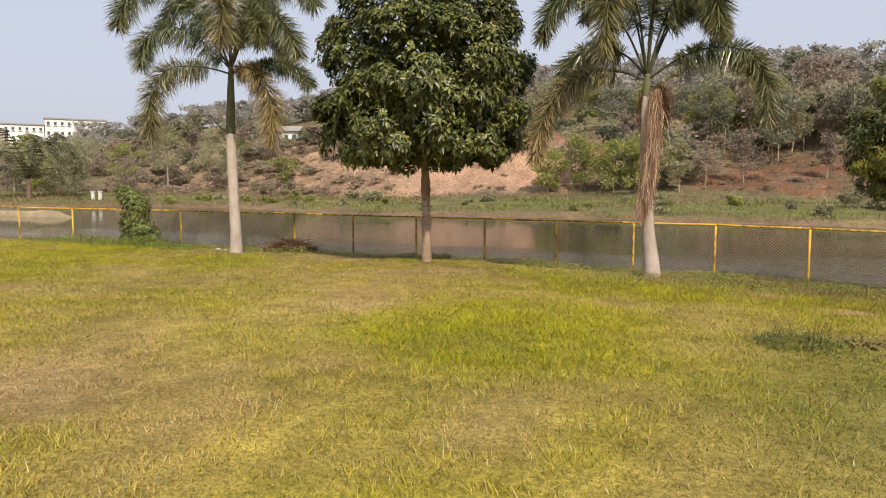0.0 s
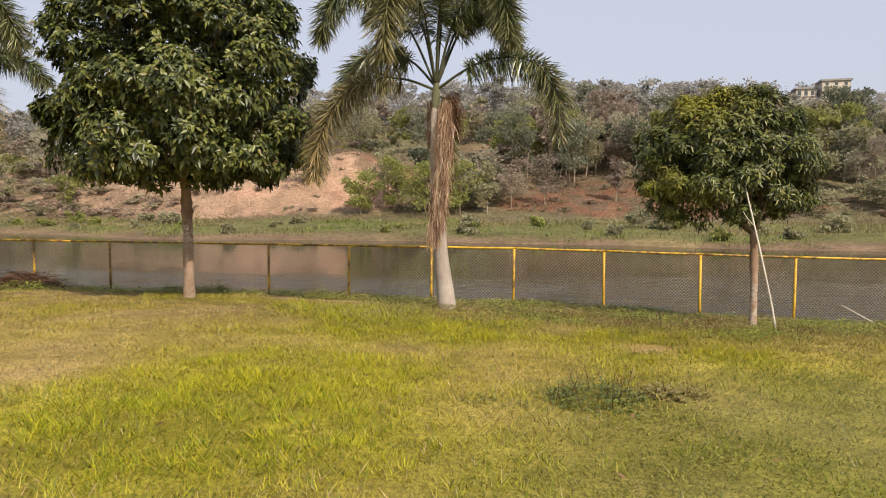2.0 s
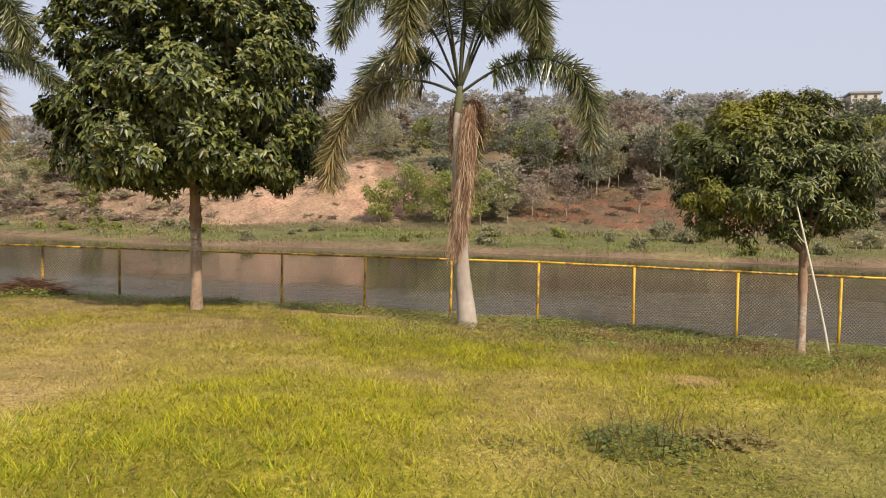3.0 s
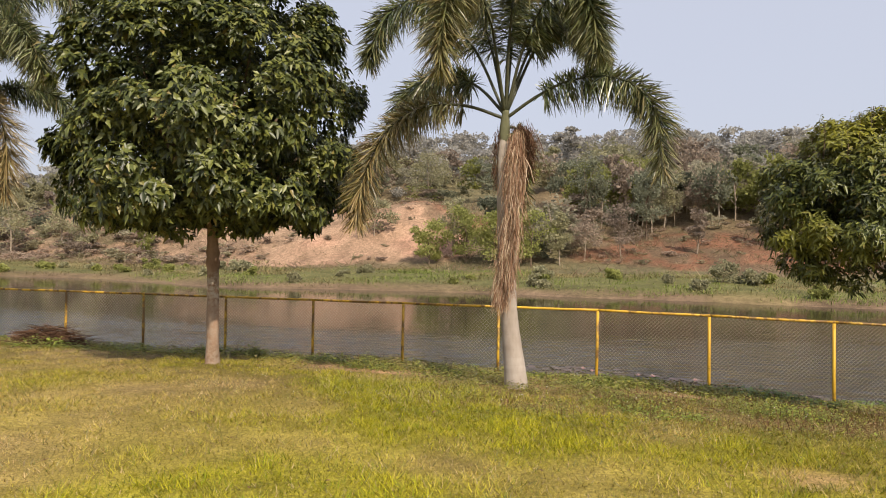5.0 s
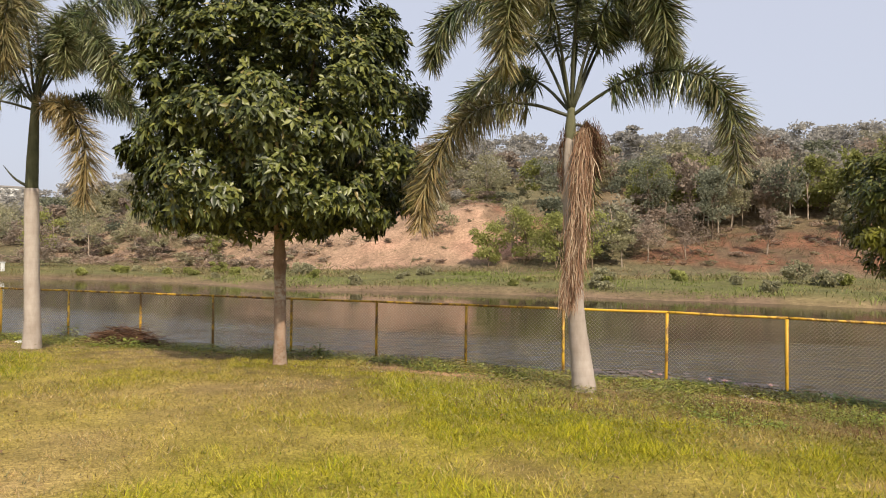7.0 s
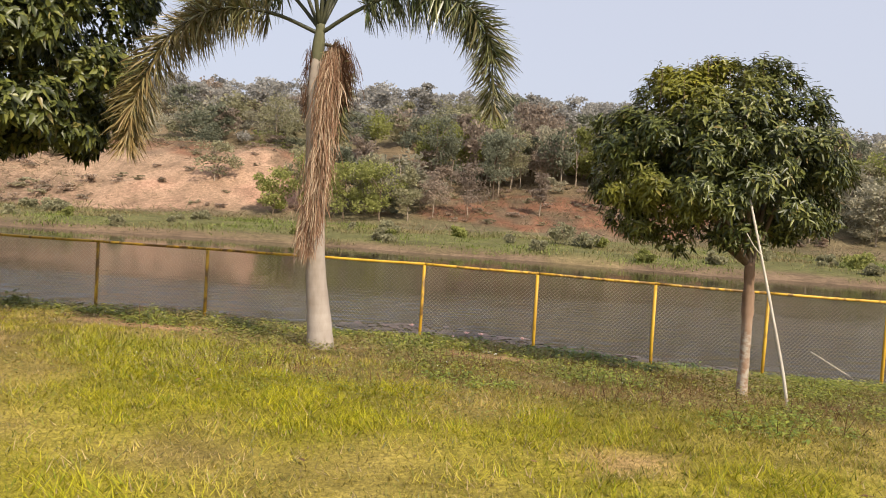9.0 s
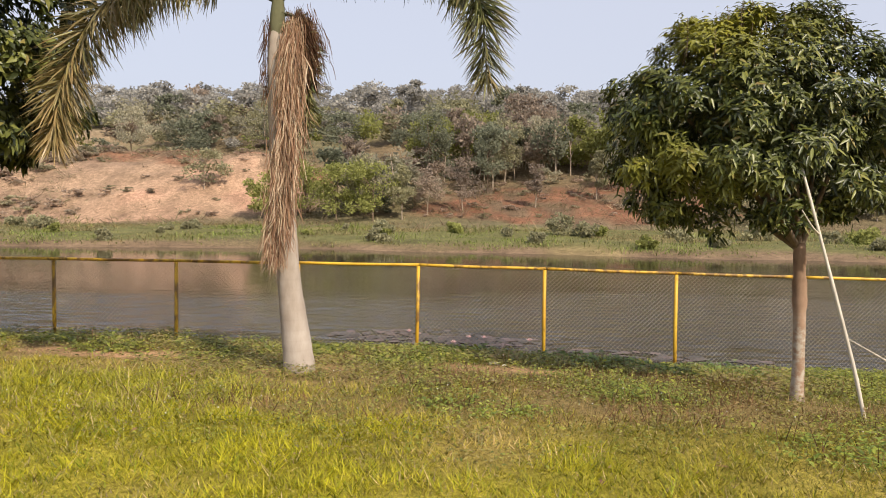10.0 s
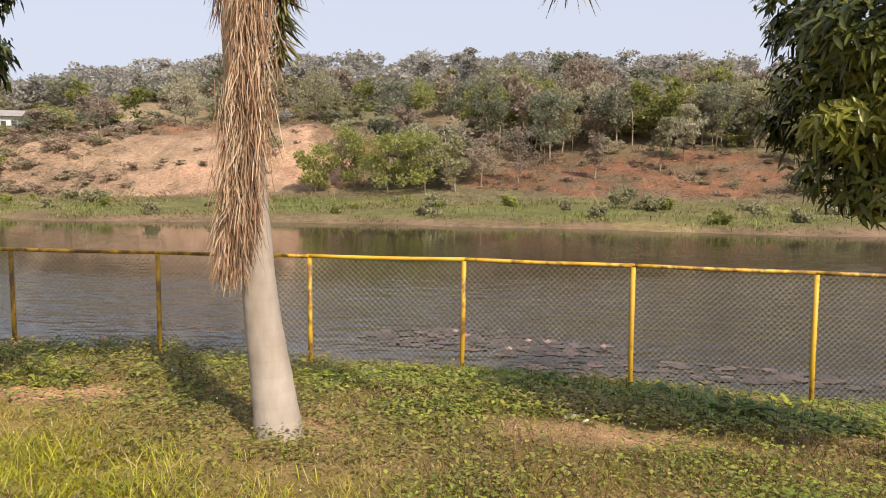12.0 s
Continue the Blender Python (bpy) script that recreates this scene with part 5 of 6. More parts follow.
def weed_clump(x, y, rx, ry, h, n, label, dark=0.0, seed=1, name="weed_clump", material=None, leaf=0.07):
    g = np.random.default_rng(seed)
    a, r = g.uniform(0, 6.28, n), np.sqrt(g.uniform(0, 1, n))
    px, py = x + rx * r * np.cos(a), y + ry * r * np.sin(a)
    sp = np.column_stack([px, py, land(px, py)])
    c = thing(name, label, "weeds", "weeds on the lawn", at=(0, 0, 0))
    v, f = weed_leaves(sp, g, 7, np.full(n, leaf), h * np.clip(1.1 - r, 0.25, 1) * g.uniform(0.5, 1.1, n), 0.42)
    tagged(part("leaves", mesh_np("leaves", v, f, material or M_WEED, {"dry": np.full(len(v), dark)}), None, c), kind="stuff")
    k = np.arange(0, n, 4)
    s, q, _ = strips(sp[k], unit(np.column_stack([g.normal(0, 0.25, (len(k), 2)), np.ones(len(k))])), unit(g.normal(size=(len(k), 3)) * np.array([1, 1, 0.0])), h * g.uniform(0.6, 1.2, len(k)), np.full(len(k), 0.006), np.full(len(k), 0.05), 3)
    tagged(part("stem", mesh_np("stem", s, q, M_BRUSH), None, c), kind="stuff")


weed_clump(1.85, 7.98, 0.40, 0.40, 0.25, 130, "dark low weed clump on the lawn", 0.25, 2, material=M_VINE, leaf=0.05)
weed_clump(2.45, 8.2, 0.3, 0.2, 0.12, 40, "sparse brownish weed tuft on the lawn", 0.6, 3)
weed_clump(1.1, 7.8, 0.32, 0.22, 0.07, 30, "flat green weed patch on the lawn", 0.3, 4, leaf=0.045)
weed_clump(-2.55, 14.9, 0.45, 0.3, 0.28, 90, "green weed clump near the fence", 0.0, 5)
weed_clump(-5.2, 16.0, 0.35, 0.3, 0.40, 60, "leafy green weed beside the fence", 0.0, 6, leaf=0.10)
weed_clump(-11.3, 16.2, 0.7, 0.4, 0.45, 110, "leafy green weed beside the fence", 0.1, 7, leaf=0.10)
weed_clump(-12.9, 14.1, 1.9, 1.0, 0.34, 700, "mass of bright green weeds round the climber", 0.0, 13, leaf=0.085, material=M_BRIGHT)
weed_clump(-9.0, 15.3, 0.8, 0.3, 0.26, 90, "leafy green weed beside the fence", 0.0, 19, leaf=0.08, material=M_BRIGHT)
weed_clump(-15.9, 15.1, 1.8, 0.8, 0.42, 340, "mass of bright green weeds round the climber", 0.0, 14, leaf=0.09, material=M_BRIGHT)
weed_clump(2.9, 15.8, 0.9, 0.4, 0.22, 190, "broad deep green weeds on the bank", 0.0, 8, leaf=0.12, material=M_BROAD)
weed_clump(3.4, 15.25, 0.9, 0.35, 0.22, 170, "broad deep green weeds on the bank", 0.0, 24, leaf=0.10, material=M_BROAD)
weed_clump(4.7, 15.5, 0.9, 0.45, 0.22, 190, "broad deep green weeds on the bank", 0.0, 25, leaf=0.10, material=M_BROAD)
weed_clump(1.9, 16.2, 0.7, 0.35, 0.24, 140, "broad deep green weeds on the bank", 0.0, 26, leaf=0.11, material=M_BROAD)
weed_clump(4.3, 16.3, 0.9, 0.4, 0.22, 130, "broad green weeds on the bank", 0.0, 9, leaf=0.12)
weed_clump(0.5, 16.5, 0.6, 0.3, 0.22, 80, "broad green weeds on the bank", 0.0, 10, leaf=0.11)
weed_clump(1.6, 12.1, 0.5, 0.3, 0.20, 70, "bright green weeds among the grass", 0.0, 15, leaf=0.05, material=M_BRIGHT)
weed_clump(3.1, 12.9, 0.7, 0.35, 0.20, 110, "bright green weeds among the grass", 0.0, 16, leaf=0.05, material=M_BRIGHT)
weed_clump(0.9, 14.6, 0.5, 0.3, 0.16, 70, "bright green weeds among the grass", 0.0, 17, leaf=0.05, material=M_BRIGHT)
weed_clump(4.0, 11.2, 0.6, 0.4, 0.20, 90, "bright green weeds among the grass", 0.0, 18, leaf=0.05, material=M_BRIGHT)
weed_clump(-3.4, 15.9, 0.9, 0.35, 0.18, 120, "low bright weeds along the fence", 0.0, 20, leaf=0.07, material=M_BRIGHT)
weed_clump(-1.2, 16.2, 0.8, 0.3, 0.2, 110, "low bright weeds along the fence", 0.0, 21, leaf=0.08, material=M_BRIGHT)
weed_clump(1.2, 16.0, 0.9, 0.35, 0.2, 130, "low bright weeds along the fence", 0.0, 22, leaf=0.09, material=M_BRIGHT)
weed_clump(-6.6, 16.7, 0.5, 0.3, 0.30, 60, "leafy green weed beside the fence", 0.1, 12, leaf=0.09)


def vine_bush():
    """A climber that has grown over an old post and the fence."""
    g = np.random.default_rng(61)
    b = thing("climber_bush", "bushy green climber overgrowing the fence", "bush")
    zx, zy = -13.5, 14.65
    z0 = float(land(zx, zy))
    for i in range(9):
        a = g.uniform(0, 6.28)
        e = np.array([zx + 0.45 * math.cos(a), zy + 0.4 * math.sin(a), z0 + g.uniform(0.9, 1.6)])
        v, q = tube(spline([(zx + 0.1 * math.cos(a), zy, z0 - 0.1), (zx + 0.25 * math.cos(a), zy + 0.2 * math.sin(a), z0 + 0.6), e], 8), np.linspace(0.025, 0.006, 8), 5)
        part("stem", mesh_np("stem", v, q, M_TWIG), None, b)
    n = 820
    h = g.uniform(0, 1, n) ** 1.15
    wid = np.interp(h, [0, 0.2, 0.6, 0.85, 1], [0.95, 0.60, 0.40, 0.46, 0.22])
    a, r = g.uniform(0, 6.28, n), g.uniform(0.5, 1, n)
    p = np.column_stack([zx + wid * r * np.cos(a) - 0.55 * smooth01(0.6, 1.0, h) + 0.12 * np.sin(h * 9), zy + 0.7 * wid * r * np.sin(a), z0 + h * 1.58])
    out = unit(np.column_stack([np.cos(a), np.sin(a), np.full(n, 0.3)]))
    v, f, _ = whorls(p, out, 6, 0.085, 0.6, 62)
    part("foliage", mesh_np("foliage", v, f, M_VINE, {"dry": np.repeat(np.clip(g.normal(0.15, 0.3, len(v) // 5), 0, 0.9), 5)}), None, b)


vine_bush()


def brush_heap(x, y, rx, ry, h):
    g = np.random.default_rng(71)
    b = thing("brush_heap", "heap of dark dry brushwood by the fence", "brushwood")
    n = 2200
    a, r = g.uniform(0, 6.28, n), np.sqrt(g.uniform(0, 1, n))
    px, py = x + rx * r * np.cos(a), y + ry * r * np.sin(a)
    p = np.column_stack([px, py, land(px, py) + h * (1 - r ** 2) * g.uniform(0.2, 1, n)])
    c = g.uniform(0, 6.28, n)
    way = unit(np.stack([np.cos(c), np.sin(c), g.normal(0.05, 0.3, n)], -1))
    v, f, _ = strips(p, way, unit(np.cross(way, g.normal(size=(n, 3)))), g.uniform(0.15, 0.5, n), g.uniform(0.006, 0.016, n), g.uniform(0, 0.4, n), 3, 0.5)
    tagged(part("brushwood", mesh_np("brushwood", v, f, M_BRUSH), None, b), kind="stuff")


brush_heap(-9.4, 15.8, 0.85, 0.45, 0.42)


# ---- grass ----
def lawn_grass():
    g = np.random.default_rng(81)
    n = 1250000
    y = 2.6 + 14.7 * g.uniform(0, 1, n) ** 1.25
    x = g.uniform(-24, 11, n)
    keep = (x - (1.0 - 0.27 * (y - 1)) < 0.92 * (y - 0.5) + 1.5) & (x - (1.0 - 0.27 * (y - 1)) > -1.2 * (y - 0.5) - 1.5) & (g.uniform(0, 1, n) < np.where(y > 14.5, 0.5, 1.0))
    x, y = x[keep], y[keep]
    l = lush(x, y)
    keep = g.uniform(0, 1, len(x)) < 0.65 + 0.35 * l
    x, y, l = x[keep], y[keep], l[keep]
    more = 100000
    x2, y2 = g.uniform(-6, 7, more), g.uniform(10.3, 16.8, more)
    l2 = np.clip(lush(x2, y2) + 0.12, 0, 1)
    keep = g.uniform(0, 1, more) < 0.35 + l2
    x, y, l = np.append(x, x2[keep]), np.append(y, y2[keep]), np.append(l, l2[keep])
    n = len(x)
    base = np.column_stack([x, y, land(x, y) - 0.005])
    a = g.uniform(0, 6.28, n)
    clump = smooth01(-0.5, 0.7, hash_noise(x, y, 0.16, 84) + 0.5 * hash_noise(x, y, 0.45, 85))
    way = unit(np.stack([0.85 * np.cos(a), 0.85 * np.sin(a), g.uniform(0.25, 1.15, n)], -1))
    L = (0.035 + 0.055 * l ** 1.4) * (0.5 + 0.8 * clump) * g.uniform(0.6, 1.4, n)
    b = a + 1.57 + g.normal(0, 0.5, n)
    side = np.stack([np.cos(b), np.sin(b), np.zeros(n)], -1)
    w = g.uniform(0.0027, 0.0052, n)[:, None]
    v = np.stack([base - side * w, base + side * w, base + way * L[:, None]], 1).reshape(-1, 3)
    f = np.arange(3 * n).reshape(-1, 3)
    dead = g.uniform(0, 1, n) < 0.36 - 0.36 * l
    c = sward(l + g.normal(0, 0.10, n))
    c = np.where(dead[:, None], np.array([0.46, 0.35, 0.19]) * g.uniform(0.55, 1.25, (n, 1)), c)
    deep = (g.uniform(0, 1, n) < 0.15 + 0.25 * smooth01(0.1, 0.5, hash_noise(x, y, 2.2, 83)))[:, None]
    c = np.where(deep, c * np.array([0.55, 0.72, 0.7]), c) * (0.60 + 0.50 * clump)[:, None]
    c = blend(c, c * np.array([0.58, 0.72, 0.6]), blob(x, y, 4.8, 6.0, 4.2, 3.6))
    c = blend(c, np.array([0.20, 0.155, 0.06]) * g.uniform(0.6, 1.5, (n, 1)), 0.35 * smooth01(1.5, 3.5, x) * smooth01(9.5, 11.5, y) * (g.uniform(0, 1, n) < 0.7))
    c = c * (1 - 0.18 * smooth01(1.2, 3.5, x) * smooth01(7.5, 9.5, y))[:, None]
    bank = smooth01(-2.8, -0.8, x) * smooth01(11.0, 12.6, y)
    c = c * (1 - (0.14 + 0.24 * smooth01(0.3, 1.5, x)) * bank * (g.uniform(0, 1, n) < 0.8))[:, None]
    keep = g.uniform(0, 1, n) > 0.9 * dirt_patch(x, y)
    v, c = v.reshape(n, 3, 3)[keep].reshape(-1, 3), c[keep]
    f = np.arange(len(v)).reshape(-1, 3)
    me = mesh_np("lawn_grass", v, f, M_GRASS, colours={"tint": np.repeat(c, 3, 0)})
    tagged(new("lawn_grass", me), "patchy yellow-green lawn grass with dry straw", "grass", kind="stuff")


lawn_grass()


def tall_tufts():
    """Longer grass in tufts, thick where the lawn is lush and along the slope to the fence."""
    g = np.random.default_rng(87)
    n = 16000
    x, y = g.uniform(-12, 7, n), g.uniform(5.6, 17.0, n)
    k = 0.9 * smooth01(0.62, 0.95, lush(x, y)) + 0.85 * smooth01(-1.5, 2.0, x) * smooth01(9.0, 11.0, y) * smooth01(16.0, 14.0, y) * smooth01(-0.05, 0.4, hash_noise(x, y, 0.9, 88)) + 0.10 * smooth01(13.5, 15, y) + 1.2 * blob(x, y, -1.2, 12.6, 1.5, 1.0) + 0.7 * blob(x, y, 2.9, 12.3, 2.0, 0.8) * smooth01(-0.2, 0.4, hash_noise(x, y, 0.6, 86))
    k = k * (1 - dirt_patch(x, y))
    keep = g.uniform(0, 1, n) < k * 0.75
    x, y = x[keep], y[keep]
    per = 16
    m = len(x) * per
    bx, by = np.repeat(x, per) + g.normal(0, 0.035, m), np.repeat(y, per) + g.normal(0, 0.035, m)
    a = g.uniform(0, 6.28, m)
    way = unit(np.stack([0.6 * np.cos(a), 0.6 * np.sin(a), g.uniform(0.6, 1.4, m)], -1))
    L = np.repeat(g.uniform(0.05, 0.11, len(x)) * np.interp(y, [9, 12], [0.9, 1.45]) * (1 + 0.8 * blob(x, y, -1.2, 12.6, 1.6, 1.1)), per) * g.uniform(0.6, 1.2, m)
    b = a + 1.57 + g.normal(0, 0.4, m)
    v, f, s = strips(np.column_stack([bx, by, land(bx, by) - 0.01]), way, np.stack([np.cos(b), np.sin(b), np.zeros(m)], -1), L, g.uniform(0.003, 0.0065, m), g.uniform(0.15, 0.8, m), 3, 0.1)
    tone = np.repeat(g.uniform(0, 1, len(x)), per)
    c = blend((0.34, 0.31, 0.035), (0.23, 0.235, 0.035), tone) * g.uniform(0.7, 1.15, (m, 1)) * (1 - 0.2 * np.repeat(smooth01(1.0, 3.0, x), per) + 0.4 * np.repeat(blob(x, y, -1.2, 12.6, 1.8, 1.2), per) - 0.10 * np.repeat(smooth01(11.5, 10, y), per))[:, None]
    c = np.where((g.uniform(0, 1, m) < 0.22)[:, None], np.array([[0.42, 0.33, 0.17]]), c)
    tagged(new("grass_tufts", mesh_np("grass_tufts", v, f, M_GRASS, colours={"tint": np.repeat(c, 8, 0)})), "tufts of longer yellow-green grass on the lawn", "grass", kind="stuff")


tall_tufts()


def dry_stalks():
    """Thin brown stalks of dried weeds standing on the slope to the fence."""
    g = np.random.default_rng(121)
    n = 9000
    x, y = g.uniform(-2.5, 6.2, n), g.uniform(11.6, 15.4, n)
    keep = g.uniform(0, 1, n) < smooth01(-2.5, -0.3, x) * smooth01(0.0, 0.6, hash_noise(x, y, 0.8, 122) + 0.3)
    x, y = x[keep], y[keep]
    n = len(x)
    way = unit(np.column_stack([g.normal(0, 0.45, (n, 2)), np.ones(n)]))
    side = unit(np.cross(way, g.normal(size=(n, 3))))
    v, f, _ = strips(np.column_stack([x, y, land(x, y) - 0.01]), way, side, g.uniform(0.06, 0.19, n), g.uniform(0.003, 0.007, n), g.uniform(-0.1, 0.4, n), 2, 0.6)
    tagged(new("dry_stalks", mesh_np("dry_stalks", v, f, M_DEADLEAF)), "thin brown stalks of dried weeds on the bank", "weeds", kind="stuff")


dry_stalks()


def small_flowers():
    """Tiny white flower heads among the weeds."""
    g = np.random.default_rng(89)
    n = 210
    x, y = g.uniform(-3.5, 5.0, n), g.uniform(11.4, 16.5, n)
    z = land(x, y) + g.uniform(0.05, 0.16, n)
    c = np.column_stack([x, y, z])
    r = g.uniform(0.003, 0.0065, n)[:, None, None]
    o = np.array([(1, 0, 0), (0, 1, 0), (-1, 0, 0), (0, -1, 0), (0, 0, 1), (0, 0, -1)])
    v = (c[:, None] + o[None] * r).reshape(-1, 3)
    f = np.array([(0, 1, 4), (1, 2, 4), (2, 3, 4), (3, 0, 4), (1, 0, 5), (2, 1, 5), (3, 2, 5), (0, 3, 5)])
    f = (np.arange(n)[:, None, None] * 6 + f[None]).reshape(-1, 3)
    tagged(new("white_flowers", mesh_np("white_flowers", v, f, M_LITTER)), "tiny white flower heads among bank weeds", "flowers", kind="stuff")


small_flowers()


def bank_grass():
    g = np.random.default_rng(91)
    n = 95000
    x = g.uniform(-95, 48, n)
    d = 0.4 + 25 * g.uniform(0, 1, n) ** 1.2
    y = shore(x) + d
    dens = 0.45 + 0.5 * hash_noise(x, y, 3.5, 92) + 0.25 * hash_noise(x, y, 1.2, 93)
    dens = dens * smooth01(-0.6, 1.3, d + 1.6 * hash_noise(x, y, 2.5, 98))
    keep = (g.uniform(0, 1, n) < dens) & (y < 80)
    x, y, d = x[keep], y[keep], d[keep]
    n = len(x)
    base = np.column_stack([x, y, land(x, y) - 0.03])
    a = g.uniform(0, 6.28, n)
    way = unit(np.stack([0.5 * np.cos(a), 0.5 * np.sin(a), g.uniform(0.6, 1.5, n)], -1))
    tall = np.clip(0.50 + 0.4 * hash_noise(x, y, 5, 94) + 0.25 * hash_noise(x, y, 1.6, 96), 0.12, 1.0)
    L = 0.9 * tall * g.uniform(0.5, 1.3, n)
    b = a + 1.57
    side = np.stack([np.cos(b), np.sin(b), np.zeros(n)], -1)
    v, f, s = strips(base, way, side, L, g.uniform(0.03, 0.06, n), g.uniform(0.2, 0.9, n), 2, 0.15)
    m = smooth01(-0.25, 0.6, hash_noise(x, y, 6, 95) + g.normal(0, 0.25, n))
    m = m * (1 - 0.85 * smooth01(-36, -50, x))
    c = blend((0.235, 0.185, 0.095), (0.185, 0.225, 0.055), m) * g.uniform(0.75, 1.25, (n, 1))
    tagged(new("bank_grass", mesh_np("bank_grass", v, f, M_GRASS, colours={"tint": np.repeat(c, 6, 0)})), "tall green and straw-coloured grass on the far bank", "grass", kind="stuff")


bank_grass()


def slope_scrub():
    """Dry twiggy scrub scattered over the bare slopes and low dark shrubs along the bank."""
    g = np.random.default_rng(101)
    n = 13000
    x, y = g.uniform(-100, 45, n), g.uniform(68, 108, n)
    red, tan = bare(x, y)
    u = y - 76 - np.interp(x, [-300, -90, -60, 60], [14, 8, 0, -3])
    k = np.where(u > 0, 0.25 + 0.5 * smooth01(-0.1, 0.5, hash_noise(x, y, 4.5, 102)) + 1.8 * blob(x, y, -58, 86, 17, 9), 0.08)
    k = k + 0.5 * (red > 0.4)
    k = k * np.where(tan > 0.5, 0.6, 2.0) * (1 + 2.2 * smooth01(-31, -40, x) * (tan > 0.3)) * np.where(blob(x, y, -38, 92, 13, 6) > 0.5, 0.25, 1.0)
    keep = g.uniform(0, 1, n) < k * 0.5
    x, y = x[keep], y[keep]
    per = 9
    m = len(x) * per
    size = g.uniform(0.25, 0.8, len(x)) * np.where(g.uniform(0, 1, len(x)) < 0.1, 2.0, 1.0)
    s = np.repeat(size, per)
    base = np.column_stack([np.repeat(x, per) + g.normal(0, 0.35, m) * s, np.repeat(y, per) + g.normal(0, 0.35, m) * s, np.repeat(land(x, y), per) - 0.05])
    way = unit(np.column_stack([g.normal(0, 0.9, (m, 2)), g.uniform(0.2, 1.2, m)]))
    v, f, _ = strips(base, way, unit(np.cross(way, g.normal(size=(m, 3)))), s * g.uniform(0.6, 1.3, m), 0.055 * s + 0.02, g.uniform(0.0, 0.4, m), 1, 0.3)
    pick = g.uniform(0, 1, len(x))[:, None]
    c = np.where(pick < 0.45, [[0.24, 0.17, 0.125]], np.where(pick < 0.75, [[0.28, 0.22, 0.145]], [[0.17, 0.165, 0.09]])) * g.uniform(0.75, 1.3, (len(x), 1))
    tagged(new("slope_scrub", mesh_np("slope_scrub", v, f, M_GRASS, colours={"tint": np.repeat(c, per * 4, 0)})), "dry brown scrub on the bare slopes", "scrub", kind="stuff")


slope_scrub()


def slope_bushes():
    """Low grey-brown bushes over the dry slope, thick to one side, and a few on the red earth."""
    g = np.random.default_rng(131)
    V, T = [], []
    shapes = [far_crown(600 + i, 1.0, 1.5, 8, 44, 0.13)[0] - np.array([0, 0, 0.3]) for i in range(5)]
    for i in range(560):
        x, y = (g.uniform(-105, -38), g.uniform(77, 108)) if i < 430 else (g.uniform(-2, 42), g.uniform(79, 100)) if i < 520 else (g.uniform(-40, -14), g.uniform(80, 102))
        if i < 430 and g.uniform() > 0.08 + 0.85 * smooth01(-43, -52, x) + 0.4 * hash_noise(x, y, 5, 132):
            continue
        h = g.uniform(0.6, 1.9) if i < 430 else g.uniform(0.4, 1.1)
        a = g.uniform(0, 6.28)
        R = np.array([[math.cos(a), -math.sin(a), 0], [math.sin(a), math.cos(a), 0], [0, 0, 1]])
        v = shapes[i % 5] @ R.T * np.array([1.5 * h, 1.5 * h, 0.8 * h]) + np.array([x, y, float(land(x, y))])
        c = np.array(((0.37, 0.28, 0.22), (0.33, 0.27, 0.20), (0.32, 0.29, 0.19), (0.40, 0.31, 0.24))[g.integers(4)]) * g.uniform(0.85, 1.15)
        V.append(v)
        T.append(np.broadcast_to(c, v.shape))
    v = np.vstack(V)
    tagged(new("slope_bushes", mesh_np("slope_bushes", v, np.arange(len(v)).reshape(-1, 3), M_WOOD, colours={"tint": np.vstack(T)})), "low grey-brown bushes scattered over dry slopes", "bushes", kind="stuff")


slope_bushes()


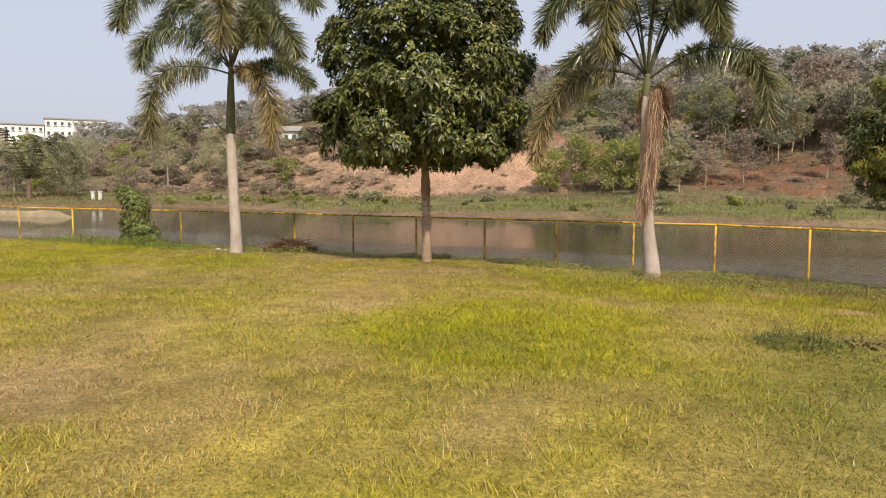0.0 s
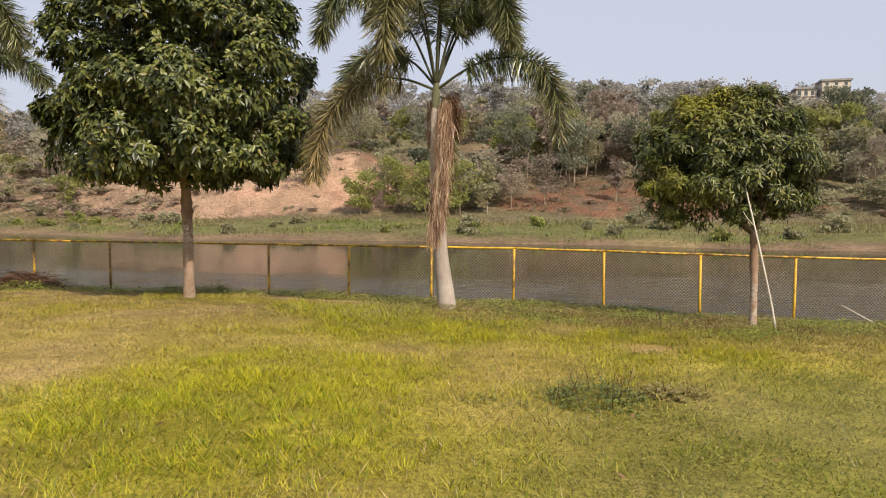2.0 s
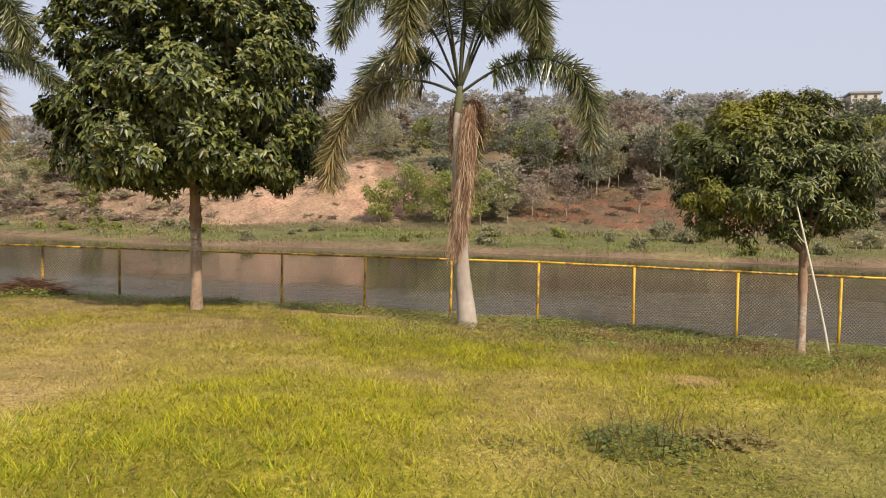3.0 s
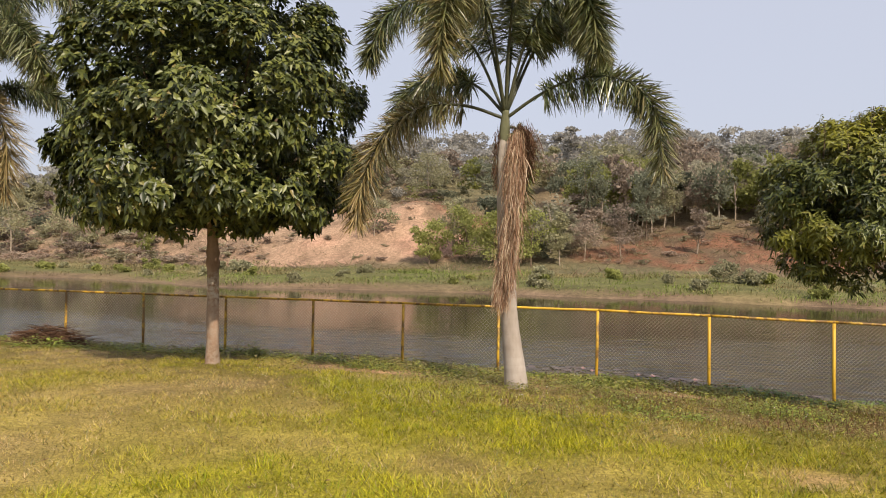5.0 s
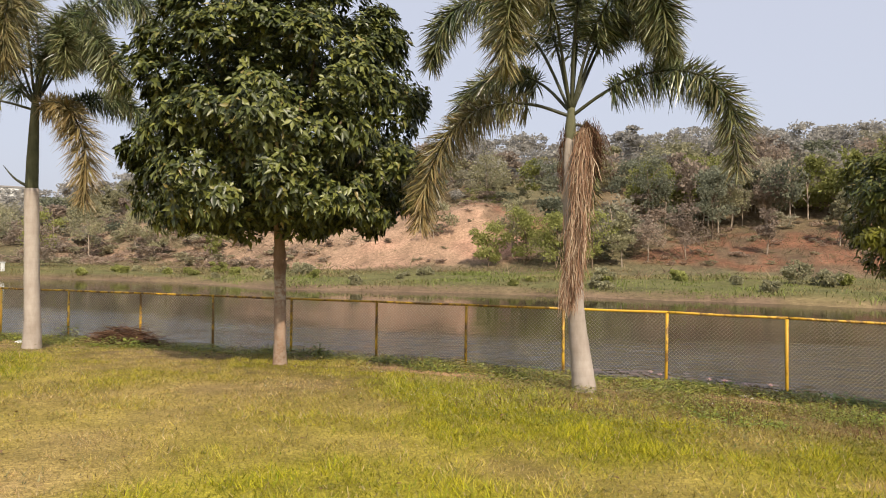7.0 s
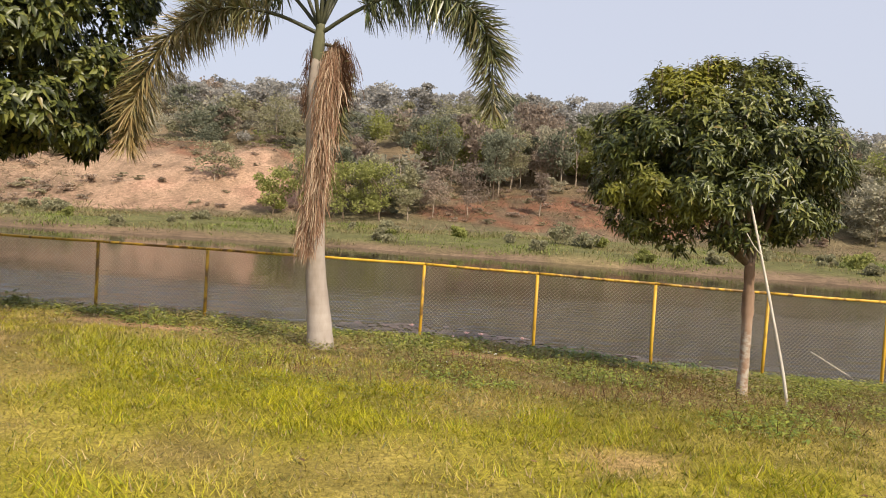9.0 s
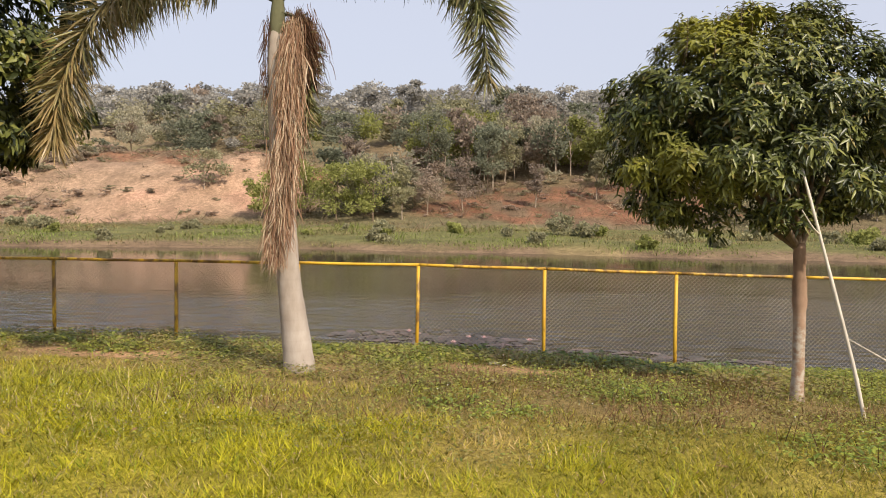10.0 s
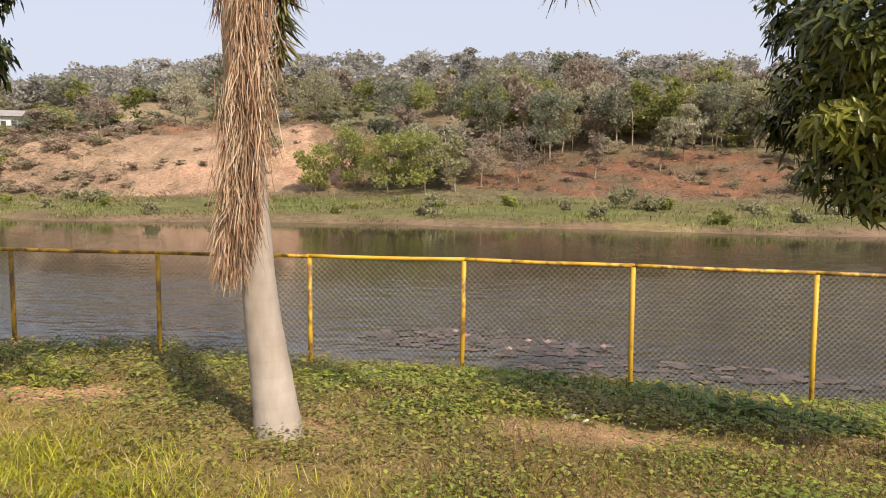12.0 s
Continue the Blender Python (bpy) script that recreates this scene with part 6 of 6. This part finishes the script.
def bank_shrubs():
    """Small dark shrubs in the tall grass of the far bank."""
    g = np.random.default_rng(111)
    low = [(float(g.uniform(-60, 40)), float(g.uniform(1.2, 16)), float(g.uniform(0.5, 1.1))) for _ in range(34)]
    for i, (x, d, h) in enumerate(low + [(-35, 12, 2.0), (-33.4, 11, 1.3), (-29, 7, 0.9), (-21, 14, 1.1), (-4.5, 10, 1.6), (1.5, 15, 1.2), (10, 13, 2.2), (11.8, 12, 1.5), (13.2, 13, 1.0), (18, 9, 1.0), (24.5, 11, 1.9), (-46, 9, 1.5), (-40, 14, 1.0), (29, 10, 1.3), (31, 9, 1.8)]):
        y = float(shore(x)) + d
        z = float(land(x, y))
        b = thing("bank_shrub", "small dark green shrub in the bank grass", "bush", "shrubs on the far bank")
        v, f, cs = far_crown(500 + i, h, h * 1.5, 12, 80, 0.20)
        v[:, 2] -= 0.28 * h
        bv, bf = far_trunk(520 + i, h * 0.7, h, cs * np.array([1, 1, 0.7]), 0.04)
        o = np.array([x, y, z])
        part("stem", mesh_np("stem", bv + o, bf, M_TWIG), None, b)
        part("crown", mesh_np("crown", v + o, f, M_WOOD, colours={"tint": np.broadcast_to(np.array(OLIVE if i % 3 else GREEN) * (1.0 + 0.07 * (i % 5)), v.shape)}), None, b)


bank_shrubs()


def fallen_leaves():
    g = np.random.default_rng(97)
    n = 420
    x, y = g.uniform(-9, 6, n), g.uniform(5, 16.8, n)
    near = g.uniform(0, 1, n) < 0.6
    x, y = np.where(near, g.normal(-5.0, 1.6, n), x), np.where(near, g.normal(15.2, 0.9, n).clip(12, 16.9), y)
    a = g.uniform(0, 6.28, n)
    way = unit(np.stack([np.cos(a), np.sin(a), g.uniform(-0.1, 0.35, n)], -1))
    L = g.uniform(0.04, 0.09, n)
    v, f = leaves(np.column_stack([x, y, land(x, y) + 0.03]), way, np.tile([[0, 0, 1.0]], (n, 1)), L, L * 0.4, g.uniform(-0.2, 0.3, n))
    tagged(new("fallen_leaves", mesh_np("fallen_leaves", v, f, M_DEADLEAF)), "scattered brown fallen leaves on the lawn", "leaves", kind="stuff")


fallen_leaves()
